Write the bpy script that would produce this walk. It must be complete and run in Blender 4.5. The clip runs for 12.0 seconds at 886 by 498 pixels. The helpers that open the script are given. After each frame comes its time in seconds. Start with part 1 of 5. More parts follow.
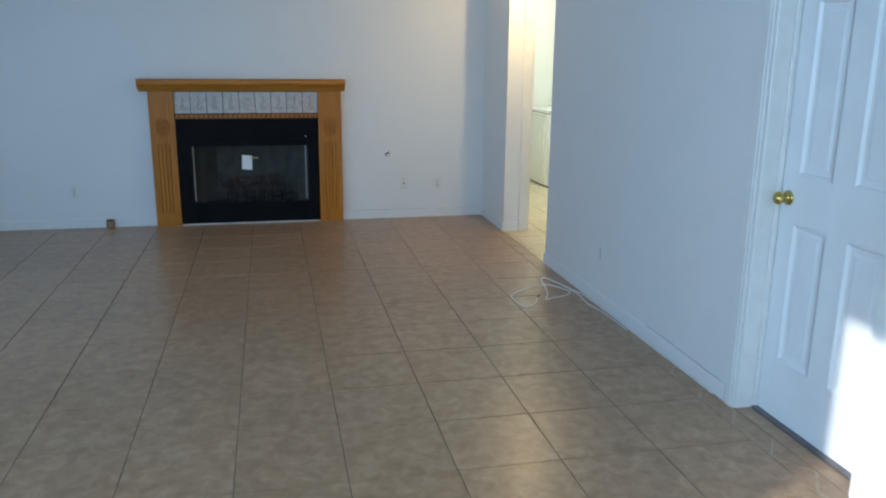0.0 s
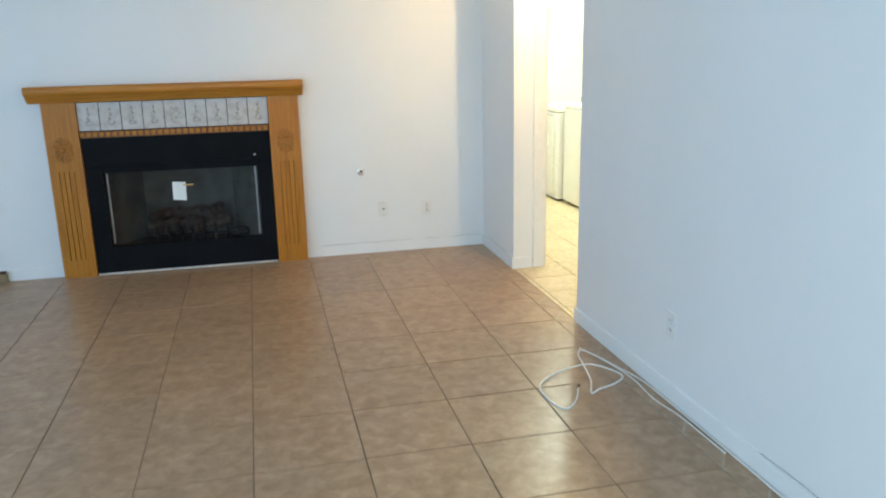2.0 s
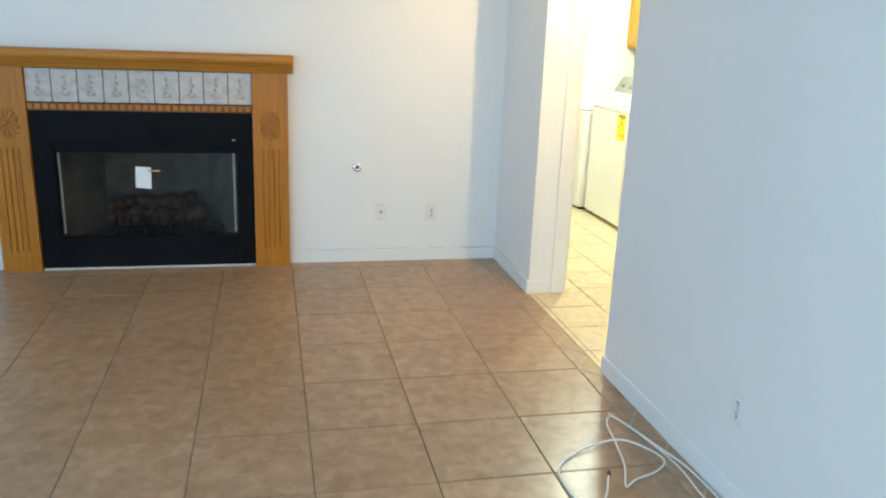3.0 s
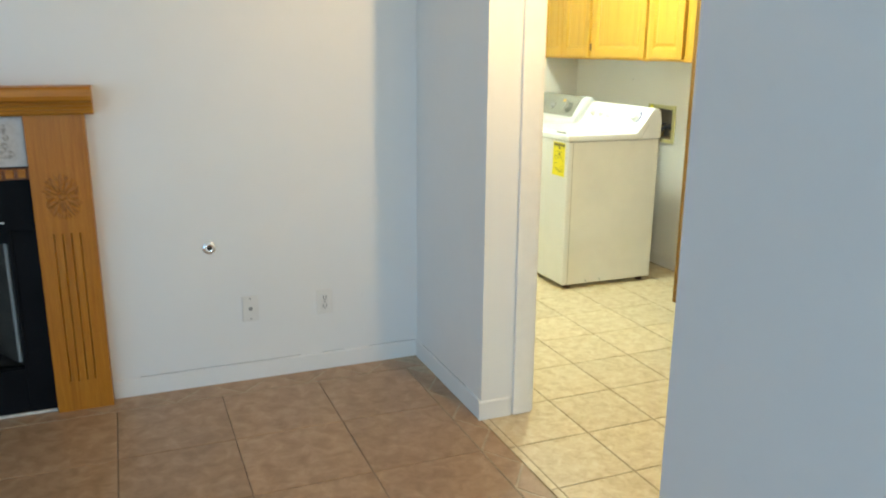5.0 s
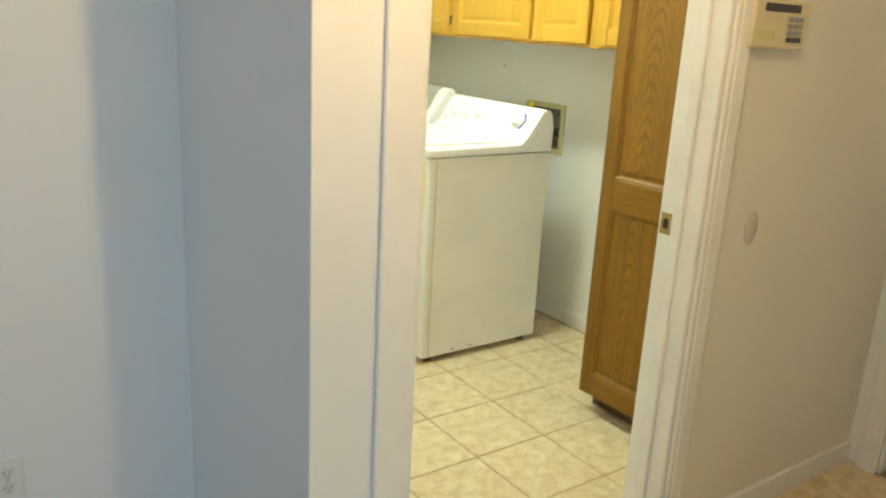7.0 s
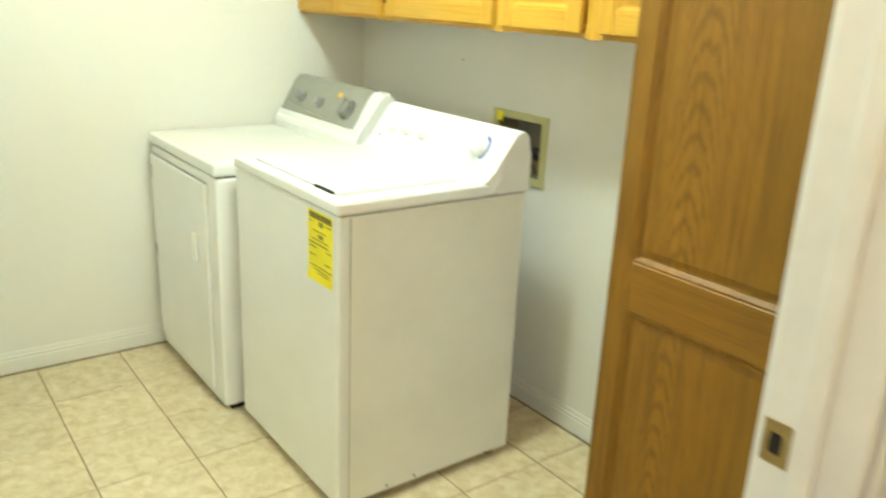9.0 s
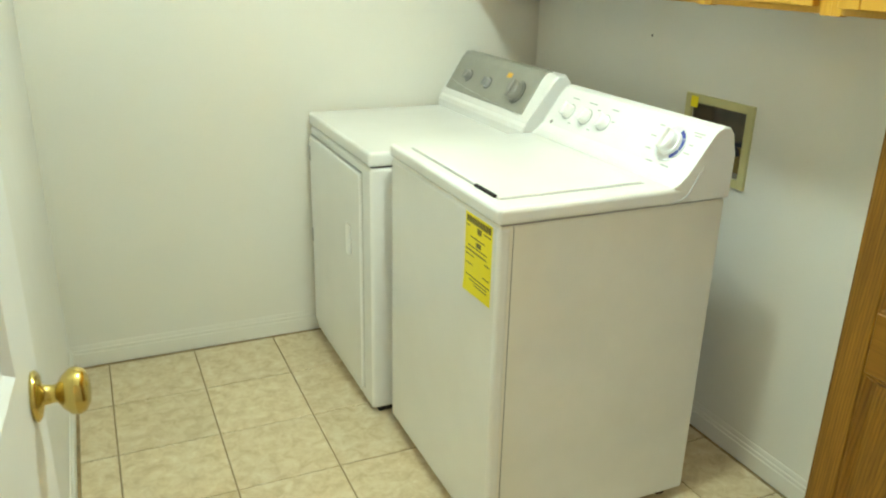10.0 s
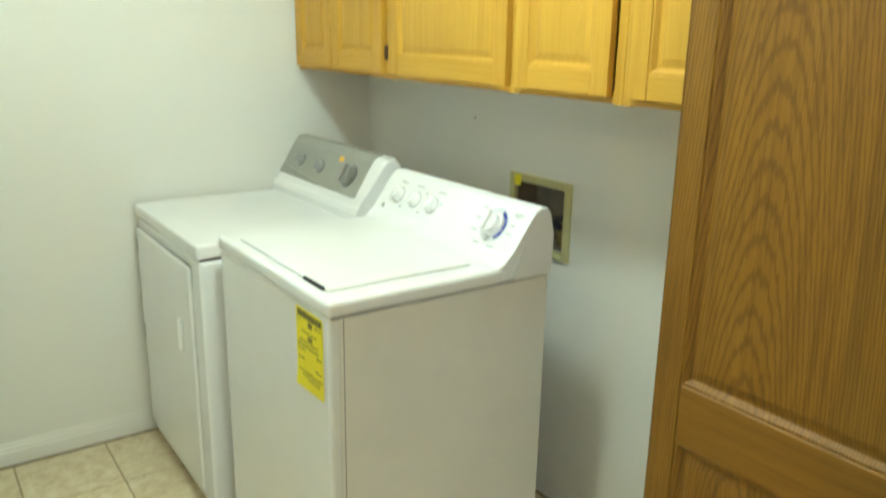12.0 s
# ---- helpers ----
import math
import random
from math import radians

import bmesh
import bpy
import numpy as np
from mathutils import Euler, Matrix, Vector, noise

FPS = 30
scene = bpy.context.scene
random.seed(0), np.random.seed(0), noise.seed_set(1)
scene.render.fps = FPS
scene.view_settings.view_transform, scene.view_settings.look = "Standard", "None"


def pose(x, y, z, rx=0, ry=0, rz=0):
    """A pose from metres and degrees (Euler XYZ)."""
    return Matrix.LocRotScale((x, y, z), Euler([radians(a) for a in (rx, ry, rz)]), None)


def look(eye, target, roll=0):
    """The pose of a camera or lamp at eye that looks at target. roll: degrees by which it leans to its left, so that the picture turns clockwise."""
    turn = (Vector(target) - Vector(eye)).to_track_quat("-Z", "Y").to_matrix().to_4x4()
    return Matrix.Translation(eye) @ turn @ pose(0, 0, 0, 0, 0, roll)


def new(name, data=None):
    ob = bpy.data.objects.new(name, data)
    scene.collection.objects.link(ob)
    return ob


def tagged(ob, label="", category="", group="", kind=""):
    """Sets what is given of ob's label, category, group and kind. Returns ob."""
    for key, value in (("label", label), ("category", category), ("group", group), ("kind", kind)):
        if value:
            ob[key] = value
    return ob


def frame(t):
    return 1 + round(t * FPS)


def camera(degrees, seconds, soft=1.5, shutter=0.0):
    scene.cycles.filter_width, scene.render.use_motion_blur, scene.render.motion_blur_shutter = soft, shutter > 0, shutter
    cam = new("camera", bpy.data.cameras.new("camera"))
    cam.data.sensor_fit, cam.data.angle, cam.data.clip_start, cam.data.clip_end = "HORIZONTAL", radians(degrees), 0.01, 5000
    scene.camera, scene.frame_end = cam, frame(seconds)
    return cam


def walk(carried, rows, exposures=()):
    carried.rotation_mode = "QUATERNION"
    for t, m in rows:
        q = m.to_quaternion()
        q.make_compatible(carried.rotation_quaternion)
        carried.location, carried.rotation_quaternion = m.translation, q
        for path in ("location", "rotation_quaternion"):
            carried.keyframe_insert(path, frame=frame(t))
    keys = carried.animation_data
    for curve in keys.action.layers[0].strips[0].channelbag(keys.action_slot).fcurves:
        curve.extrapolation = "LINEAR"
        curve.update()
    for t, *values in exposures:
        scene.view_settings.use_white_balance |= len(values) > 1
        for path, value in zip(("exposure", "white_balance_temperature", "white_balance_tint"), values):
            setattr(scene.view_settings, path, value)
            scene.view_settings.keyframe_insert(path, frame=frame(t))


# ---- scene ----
cam = camera(58.7, 12.0, soft=2.0, shutter=0.4)
PATH = [
    (0, (0.282, 0.378, 1.532), (0.698, 2.273, 1.046), 0.6),
    (0.5, (0.329, 0.791, 1.501), (0.751, 2.687, 1.024), -0.6),
    (1, (0.461, 1.186, 1.465), (0.844, 3.092, 0.992), -0.7),
    (1.5, (0.57, 1.548, 1.49), (0.954, 3.446, 0.991), 1.1),
    (2, (0.616, 1.962, 1.5), (1.054, 3.847, 0.996), -1.2),
    (2.5, (0.739, 2.376, 1.494), (1.157, 4.267, 0.996), 0.3),
    (2.7, (0.773, 2.529, 1.492), (1.17, 4.413, 0.948), 1.7),
    (4.3, (0.908, 3.771, 1.39), (1.527, 5.601, 0.873), 2.9),
    (4.5, (0.969, 3.936, 1.402), (1.62, 5.769, 0.935), 1.8),
    (4.7, (0.974, 4.096, 1.435), (1.69, 5.912, 0.999), 0.2),
    (5, (1.034, 4.318, 1.432), (1.766, 6.112, 0.934), 0.4),
    (5.5, (1.224, 4.667, 1.441), (1.968, 6.446, 0.91), 1.7),
    (6, (1.315, 5.055, 1.429), (2.245, 6.737, 0.878), 1.5),
    (6.5, (1.454, 5.386, 1.437), (2.502, 6.99, 0.864), 0.5),
    (7, (1.687, 5.709, 1.43), (2.8, 7.274, 0.874), 3.1),
    (7.2, (1.771, 5.822, 1.419), (2.947, 7.338, 0.854), 3.5),
    (8.8, (2.45, 6.494, 1.439), (3.644, 7.966, 0.802), 2.2),
    (9, (2.492, 6.587, 1.445), (3.636, 8.109, 0.834), 2.6),
    (9.5, (2.576, 6.783, 1.454), (3.501, 8.446, 0.837), 2.4),
    (10, (2.644, 6.851, 1.454), (3.421, 8.556, 0.753), 1.3),
    (10.5, (2.695, 6.866, 1.44), (3.533, 8.509, 0.667), 0.8),
    (11, (2.714, 6.855, 1.431), (3.665, 8.421, 0.628), 1.0),
    (11.5, (2.713, 6.839, 1.456), (3.764, 8.371, 0.715), 1.1),
    (12, (2.714, 6.835, 1.509), (3.821, 8.412, 0.972), 1.0),
]
EXPOSURES = [(0.0, -0.46, 5850, 9), (0.5, -0.13, 6020, 9), (1.0, 0.0, 6200, 9), (2.0, 0.33, 6600, 9), (2.7, 0.42, 6620, 8), (4.5, 0.11, 6660, 8), (5.5, -0.2, 6600, 7),
             (7.0, -0.38, 6850, 7), (9.0, -0.28, 6560, 6), (9.6, -0.48, 6400, 5), (10.5, -0.75, 6290, 4), (12.0, -0.78, 6060, 5)]
walk(cam, [(t, look(eye, target, roll)) for t, eye, target, roll in PATH], EXPOSURES)


# ---- world, sun, lamps ----
world = bpy.data.worlds.new("world")
scene.world = world
world.use_nodes = True
wn = world.node_tree.nodes
sky = wn.new("ShaderNodeTexSky")
sky.sky_type, sky.sun_disc = "NISHITA", False
SUN_DIR = Vector((1.0, 0.485, -0.275)).normalized()
sky.sun_elevation = math.asin(-SUN_DIR.z)
sky.sun_rotation = math.atan2(-SUN_DIR.x, -SUN_DIR.y)
wn["Background"].inputs["Strength"].default_value = 0.12
world.node_tree.links.new(sky.outputs[0], wn["Background"].inputs["Color"])


def lamp(name, kind, m, energy, color, **kw):
    data = bpy.data.lights.new(name, kind)
    data.energy, data.color = energy, color
    for k, v in kw.items():
        if k == "size":
            data.size = v
        elif k == "size_y":
            data.shape, data.size_y = "RECTANGLE", v
        elif k == "radius":
            data.shadow_soft_size = v
        elif k == "angle":
            data.angle = v
    ob = new(name, data)
    ob.matrix_world = m
    return ob


lamp("sun", "SUN", look((-8, -4, 4), Vector((-8, -4, 4)) + SUN_DIR), 5.0, (1.0, 0.93, 0.82), angle=radians(0.6))
# sky light in the openings of the glass door and the window
lamp("sky_light_door", "AREA", look((-2.86, 4.7, 1.05), (0, 4.7, 1.0)), 36, (0.36, 0.63, 1.0), size=2.1, size_y=1.9)
lamp("sky_light_window", "AREA", look((-2.86, -0.35, 1.65), (0, -0.35, 1.4)), 140, (0.47, 0.73, 1.0), size=1.2, size_y=0.9)
lamp("sky_light_back", "AREA", look((0.2, -1.86, 1.45), (0.2, 2, 1.2)), 68, (0.49, 0.74, 1.0), size=1.9, size_y=1.2)
lamp("laundry_lamp", "POINT", Matrix.Translation((3.40, 8.22, 2.33)), 118, (0.825, 0.975, 0.86), radius=0.10)
lamp("hall_lamp", "POINT", Matrix.Translation((2.40, 6.38, 2.04)), 32, (1.0, 0.68, 0.31), radius=0.015)


# ---- materials ----
class Nodes:
    def __init__(self, name):
        self.m = bpy.data.materials.new(name)
        self.m.use_nodes = True
        self.t = self.m.node_tree
        self.b = self.t.nodes["Principled BSDF"]

    def add(self, kind, **inputs):
        n = self.t.nodes.new("ShaderNode" + kind)
        for k, v in inputs.items():
            self.put(n.inputs[k.replace("_", " ")], v)
        return n

    def put(self, socket, v):
        if isinstance(v, bpy.types.NodeSocket):
            self.t.links.new(v, socket)
        else:
            socket.default_value = v

    def noise(self, scale, detail=4, rough=0.55, vec=None):
        n = self.add("TexNoise", Scale=scale, Detail=detail, Roughness=rough)
        self.t.links.new(vec if vec is not None else self.pos(), n.inputs["Vector"])
        return n.outputs["Fac"]

    def pos(self):
        if not hasattr(self, "p"):
            self.p = self.add("NewGeometry").outputs["Position"]
        return self.p

    def scaled(self, s, off=None, vec=None):
        n = self.add("Mapping")
        n.inputs["Scale"].default_value = s
        self.t.links.new(vec if vec is not None else self.pos(), n.inputs["Vector"])
        if off is not None:
            self.t.links.new(off, n.inputs["Location"])
        return n.outputs[0]

    def ramp(self, fac, stops):
        n = self.add("ValToRGB")
        e = n.color_ramp.elements
        while len(e) < len(stops):
            e.new(0.5)
        for i, (p, c) in enumerate(stops):
            e[i].position = p
            e[i].color = (*c, 1) if len(c) == 3 else c
        self.t.links.new(fac, n.inputs[0])
        return n.outputs[0]

    def mix(self, fac, a, b, mode="MIX"):
        n = self.t.nodes.new("ShaderNodeMix")
        n.data_type, n.blend_type = "RGBA", mode
        self.put(n.inputs[0], fac)
        self.put(n.inputs[6], (*a, 1) if isinstance(a, tuple) and len(a) == 3 else a)
        self.put(n.inputs[7], (*b, 1) if isinstance(b, tuple) and len(b) == 3 else b)
        return n.outputs[2]

    def maprange(self, v, a, b, c, d):
        n = self.add("MapRange")
        self.put(n.inputs[0], v)
        for i, q in enumerate((a, b, c, d)):
            n.inputs[1 + i].default_value = q
        return n.outputs[0]

    def bump(self, height, strength, dist=0.002):
        n = self.add("Bump")
        n.inputs["Strength"].default_value = strength
        n.inputs["Distance"].default_value = dist
        self.t.links.new(height, n.inputs["Height"])
        self.t.links.new(n.outputs[0], self.b.inputs["Normal"])

    def random(self):
        return self.add("ObjectInfo").outputs["Random"]

    def done(self, color=None, rough=None, metal=0.0, **kw):
        if color is not None:
            self.put(self.b.inputs["Base Color"], (*color, 1) if isinstance(color, tuple) and len(color) == 3 else color)
        if rough is not None:
            self.put(self.b.inputs["Roughness"], rough)
        self.b.inputs["Metallic"].default_value = metal
        for k, v in kw.items():
            self.put(self.b.inputs[k.replace("_", " ")], v)
        return self.m


def plain(name, color, rough=0.5, metal=0.0, spread=0.08, scale=9.0, bump=0.0, bscale=300.0, even=False, **kw):
    n = Nodes(name)
    f = n.noise(scale, 5)
    lo = tuple(c * (1 - spread) for c in color)
    hi = tuple(min(1, c * (1 + spread)) for c in color)
    col = n.ramp(f, [(0.3, lo), (0.7, hi)])
    low = max(0.285, rough - 0.06) if rough >= 0.28 else max(0.02, rough - 0.06)
    r = rough if even else n.maprange(n.noise(scale * 4, 3), 0.3, 0.7, low, rough + 0.06)
    if bump:
        n.bump(n.noise(bscale, 2), bump, 0.001)
    return n.done(col, r, metal, **kw)


def wall_paint(name, color, rough=0.5):
    n = Nodes(name)
    big = n.noise(1.6, 4)
    fine = n.noise(22, 5)
    c = n.ramp(big, [(0.3, tuple(q * 0.965 for q in color)), (0.7, color)])
    c = n.mix(n.maprange(fine, 0.62, 0.78, 0.0, 0.10), c, tuple(q * 0.80 for q in color))
    peel = n.noise(140, 3, 0.5)
    n.bump(peel, 0.06, 0.001)
    return n.done(c, n.maprange(fine, 0.3, 0.7, rough - 0.06, rough + 0.06))


def ceramic(name, base, dark, light, rough, vein, grain=8.0, wisp=1.2, apart=0.10, smudge=0.06):
    n = Nodes(name)
    rnd = n.random()
    comb = n.add("CombineXYZ")
    for i, k in enumerate((37.0, 91.0, 13.0)):
        mth = n.add("Math")
        mth.operation = "MULTIPLY"
        n.put(mth.inputs[0], rnd)
        mth.inputs[1].default_value = k
        n.t.links.new(mth.outputs[0], comb.inputs[i])
    v = n.scaled((1, 1, 1), comb.outputs[0])
    swirl = n.add("TexNoise", Scale=grain, Detail=8.0, Roughness=0.62, Distortion=wisp)
    n.t.links.new(v, swirl.inputs["Vector"])
    a = swirl.outputs["Fac"]
    b = n.noise(grain * 3, 6, 0.7, v)
    c = n.ramp(a, [(0.32, dark), (0.5, base), (0.68, light)])
    c = n.mix(n.maprange(b, 0.52, 0.66, 0.0, vein), c, dark)
    c = n.mix(n.maprange(n.noise(90, 3, 0.6, v), 0.55, 0.75, 0.0, 0.25), c, light)
    hsv = n.add("HueSaturation")
    n.put(hsv.inputs["Value"], n.maprange(rnd, 0, 1, 1 - apart, 1 + apart))
    n.t.links.new(c, hsv.inputs["Color"])
    smear = n.noise(2.3, 4, 0.6)
    n.bump(a, 0.03, 0.002)
    return n.done(hsv.outputs[0], n.maprange(smear, 0.3, 0.72, rough - smudge * 0.7, rough + smudge * 1.3))


def oak(name, base, dark, light, axis, rough=0.38, rings=0.0, shift=(0.0, 0.0, 0.0), about="X"):
    """Grain runs along the axis (0, 1 or 2). rings: how strongly the growth rings show as long arches."""
    n = Nodes(name)
    co = n.add("TexCoord").outputs["Object"]

    def along(across, length):
        s = [across] * 3
        s[axis] = length
        return n.scaled(tuple(s), vec=co)

    broad = n.noise(1.0, 3, 0.5, along(7.0, 0.9))
    streak = n.noise(1.0, 4, 0.6, along(60.0, 2.2))
    pores = n.noise(1.0, 4, 0.65, along(340.0, 6.0))
    c = n.ramp(streak, [(0.28, dark), (0.5, base), (0.72, light)])
    c = n.mix(n.maprange(broad, 0.3, 0.7, 0.15, 0.75), c, base)
    if rings:
        sc = [1.0] * 3
        sc[axis] = 0.085
        mp = n.add("Mapping")
        mp.inputs["Scale"].default_value = sc
        mp.inputs["Location"].default_value = shift
        n.t.links.new(co, mp.inputs["Vector"])
        w = n.add("TexWave", Scale=64.0, Distortion=3.2, Detail=4.0, Detail_Scale=2.2)
        w.wave_type, w.rings_direction = "RINGS", about
        n.t.links.new(mp.outputs[0], w.inputs["Vector"])
        c = n.mix(n.maprange(w.outputs["Fac"], 0.05, 0.42, rings, 0.0), c, dark)
    c = n.mix(n.maprange(pores, 0.5, 0.70, 0.0, 0.55), c, dark)
    n.bump(pores, 0.06, 0.0006)
    return n.done(c, n.maprange(pores, 0.3, 0.7, rough - 0.05, rough + 0.1), Specular_IOR_Level=0.32)


M_WALL = wall_paint("wall_paint", (0.82, 0.82, 0.80), 0.46)
M_WALL2 = wall_paint("laundry_paint", (0.81, 0.795, 0.735), 0.5)
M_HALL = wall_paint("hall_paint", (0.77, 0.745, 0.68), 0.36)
M_CEIL = wall_paint("ceiling_paint", (0.82, 0.82, 0.80), 0.8)
M_TRIM = plain("trim_paint", (0.82, 0.81, 0.78), 0.36, spread=0.04, scale=14, bump=0.05, bscale=120)
M_DOOR = plain("door_paint", (0.85, 0.86, 0.87), 0.36, spread=0.03, scale=6, bump=0.04, bscale=200)
M_TILE = ceramic("brown_tile", (0.382, 0.246, 0.146), (0.296, 0.182, 0.102), (0.462, 0.316, 0.198), 0.302, 0.36, 15.0, 0.5, 0.045, 0.02)
M_TILE2 = ceramic("cream_tile", (0.665, 0.55, 0.35), (0.54, 0.42, 0.24), (0.75, 0.665, 0.485), 0.33, 0.36, 24.0, 0.5, 0.05, 0.04)
M_GROUT = plain("brown_grout", (0.17, 0.12, 0.08), 0.9, spread=0.45, scale=4, bump=0.3)
M_GROUT_L = plain("pale_grout", (0.46, 0.375, 0.27), 0.85, spread=0.2, scale=30, bump=0.3)
M_GROUT2 = plain("tan_grout", (0.31, 0.225, 0.115), 0.9, spread=0.25, scale=30, bump=0.3)
OAKC = ((0.49, 0.188, 0.016), (0.29, 0.092, 0.006), (0.57, 0.245, 0.028))
M_OAK_Z = oak("oak_upright", *OAKC, 2, 0.36, 0.5, (0.11, 0.0, 0.05), "Y")
M_OAK_X = oak("oak_lengthwise", *OAKC, 0)
HONEY = ((0.54, 0.302, 0.036), (0.42, 0.212, 0.020), (0.60, 0.358, 0.055))
M_HON_Z = oak("honey_oak_upright", *HONEY, 2, 0.36, 0.25, (0.0, 0.05, 0.0))
M_HON_Y = oak("honey_oak_level", *HONEY, 1)
# tall cabinet's oak, darkened so its colour holds part of a cast shadow
M_TALL_Z = oak("tall_oak_shaded_upright", (0.255, 0.119, 0.0095), (0.108, 0.044, 0.0036), (0.300, 0.148, 0.0135), 2, 0.45, 0.5, (0.0, -0.16, 0.02))
M_TALL_Y = oak("tall_oak_shaded_level", (0.238, 0.110, 0.0092), (0.130, 0.054, 0.0044), (0.278, 0.137, 0.0135), 1, 0.42)
M_BLACK = plain("black_steel", (0.004, 0.0045, 0.006), 0.6, 0.0, spread=0.3, scale=6, Specular_IOR_Level=0.12)
M_SOOT = plain("firebox_lining", (0.088, 0.078, 0.066), 0.85, spread=0.35, scale=9, bump=0.3, bscale=80)
M_LOG = plain("ceramic_log", (0.042, 0.027, 0.021), 0.9, spread=0.75, scale=26, bump=0.8, bscale=60)
M_GRATE = plain("iron", (0.02, 0.018, 0.018), 0.7, 0.6, spread=0.4)
M_PAPER = plain("paper", (0.82, 0.82, 0.80), 0.7, spread=0.04)
M_CLIP = plain("brass_clip", (0.72, 0.42, 0.16), 0.4, 0.6)
M_BRASS = plain("polished_brass", (0.58, 0.45, 0.14), 0.2, 1.0, spread=0.06, scale=20)
M_BRASS_D = plain("aged_brass", (0.42, 0.31, 0.13), 0.4, 1.0, spread=0.25, scale=40)
M_CHROME = plain("chrome", (0.72, 0.72, 0.72), 0.16, 1.0, spread=0.05)
M_DARK = plain("dark_gap", (0.015, 0.013, 0.012), 0.9, spread=0.3)
M_PLATE = plain("white_plastic", (0.78, 0.77, 0.73), 0.38, spread=0.03)
M_ENAMEL = plain("white_enamel", (0.86, 0.865, 0.85), 0.2, even=True, spread=0.02, scale=5)
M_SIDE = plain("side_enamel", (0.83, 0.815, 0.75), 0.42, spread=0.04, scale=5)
M_PLAST = plain("appliance_plastic", (0.84, 0.84, 0.82), 0.33, spread=0.02)
M_SILVER = plain("silver_panel", (0.34, 0.335, 0.29), 0.40, 0.2, spread=0.06, scale=16)
M_GREY = plain("grey_plastic", (0.30, 0.30, 0.29), 0.35, spread=0.08)
M_INK = plain("ink", (0.06, 0.06, 0.07), 0.6)
M_PRINT_SHADE = plain("grey_print_and_shade", (0.50, 0.50, 0.50), 0.5)
M_BLUE = plain("blue_print", (0.03, 0.05, 0.30), 0.4)
M_YELLOW = plain("yellow_card", (0.92, 0.80, 0.02), 0.5, spread=0.03)
M_BEIGE = plain("beige_plastic", (0.58, 0.54, 0.26), 0.45, spread=0.06)
M_CREAM = plain("cream_plastic", (0.66, 0.58, 0.40), 0.42, spread=0.05)
M_RUBBER = plain("brown_rubber", (0.10, 0.055, 0.03), 0.7, spread=0.3)
M_BROWNBOX = plain("brown_box", (0.30, 0.20, 0.10), 0.6, spread=0.2)
M_PATCH = plain("wall_filler", (0.56, 0.53, 0.48), 0.75, spread=0.08, scale=60)
M_CABLE = plain("cable_sheath", (0.85, 0.84, 0.80), 0.45, spread=0.05)
M_SILL = plain("threshold", (0.20, 0.19, 0.20), 0.45, 0.5, spread=0.25)
M_GROUND = plain("yard_ground", (0.24, 0.20, 0.14), 0.95, spread=0.4, scale=1.2, bump=0.4, bscale=12)
M_ALU = plain("window_frame", (0.72, 0.72, 0.72), 0.4, spread=0.05)


def marble():
    n = Nodes("figured_tile")
    rnd = n.random()
    comb = n.add("CombineXYZ")
    n.t.links.new(rnd, comb.inputs[0])
    comb.inputs[1].default_value = 3.0
    sc = n.add("VectorMath")
    sc.operation = "SCALE"
    n.t.links.new(comb.outputs[0], sc.inputs[0])
    sc.inputs["Scale"].default_value = 40.0
    v = n.scaled((1, 1, 1), sc.outputs[0])
    a = n.noise(20, 6, 0.65, v)
    c = n.ramp(a, [(0.30, (0.40, 0.355, 0.31)), (0.48, (0.52, 0.475, 0.43)), (0.7, (0.59, 0.555, 0.52))])
    return n.done(c, 0.30)


M_MARBLE = marble()
M_FIGURE = plain("tile_figure", (0.40, 0.355, 0.31), 0.5, spread=0.5, scale=90)


def glass(name, tint, rough=0.0, ior=1.5):
    n = Nodes(name)
    tr = n.add("BsdfTransparent", Color=(*tint, 1))
    gl = n.add("BsdfGlossy", Roughness=rough + 0.03)
    fr = n.add("Fresnel", IOR=ior)
    mx = n.t.nodes.new("ShaderNodeMixShader")
    n.t.links.new(fr.outputs[0], mx.inputs[0])
    n.t.links.new(tr.outputs[0], mx.inputs[1])
    n.t.links.new(gl.outputs[0], mx.inputs[2])
    n.t.links.new(mx.outputs[0], n.t.nodes["Material Output"].inputs["Surface"])
    return n.m


M_GLASS = glass("window_glass", (0.94, 0.97, 0.96))
M_FIREGLASS = glass("fire_glass", (0.86, 0.85, 0.83), 0.0, 1.18)


def glow(name, color, strength):
    n = Nodes(name)
    return n.done((0.8, 0.78, 0.7), 0.4, Emission_Color=(*color, 1), Emission_Strength=strength)


M_BOWL = glow("lamp_glass", (1.0, 0.82, 0.55), 6.0)


# ---- mesh helpers ----
ORIGIN = {}


def thing(name, at, label, category, group="", kind="", rz=0.0):
    ob = new(name)
    ob.empty_display_size = 0.05
    ob.matrix_world = pose(*at, 0, 0, rz)
    ORIGIN[ob] = Vector(at)
    return tagged(ob, label, category, group, kind)


def link(name, bm, material, parent=None, label="", local=False, smooth=False):
    me = bpy.data.meshes.new(name)
    bmesh.ops.recalc_face_normals(bm, faces=bm.faces)
    if parent is not None and not local:
        bm.transform(Matrix.Translation(-ORIGIN[parent]))
    if smooth:
        for f in bm.faces:
            f.smooth = True
    bm.to_mesh(me)
    bm.free()
    me.materials.append(material)
    ob = new(name, me)
    if parent is not None:
        ob.parent = parent
        ORIGIN[ob] = ORIGIN.get(parent, Vector())
    else:
        ORIGIN[ob] = Vector()
    return tagged(ob, label) if label else ob


def part(name, bm, material, parent, label="", local=False, smooth=False):
    return link(name, bm, material, parent, label, local, smooth)


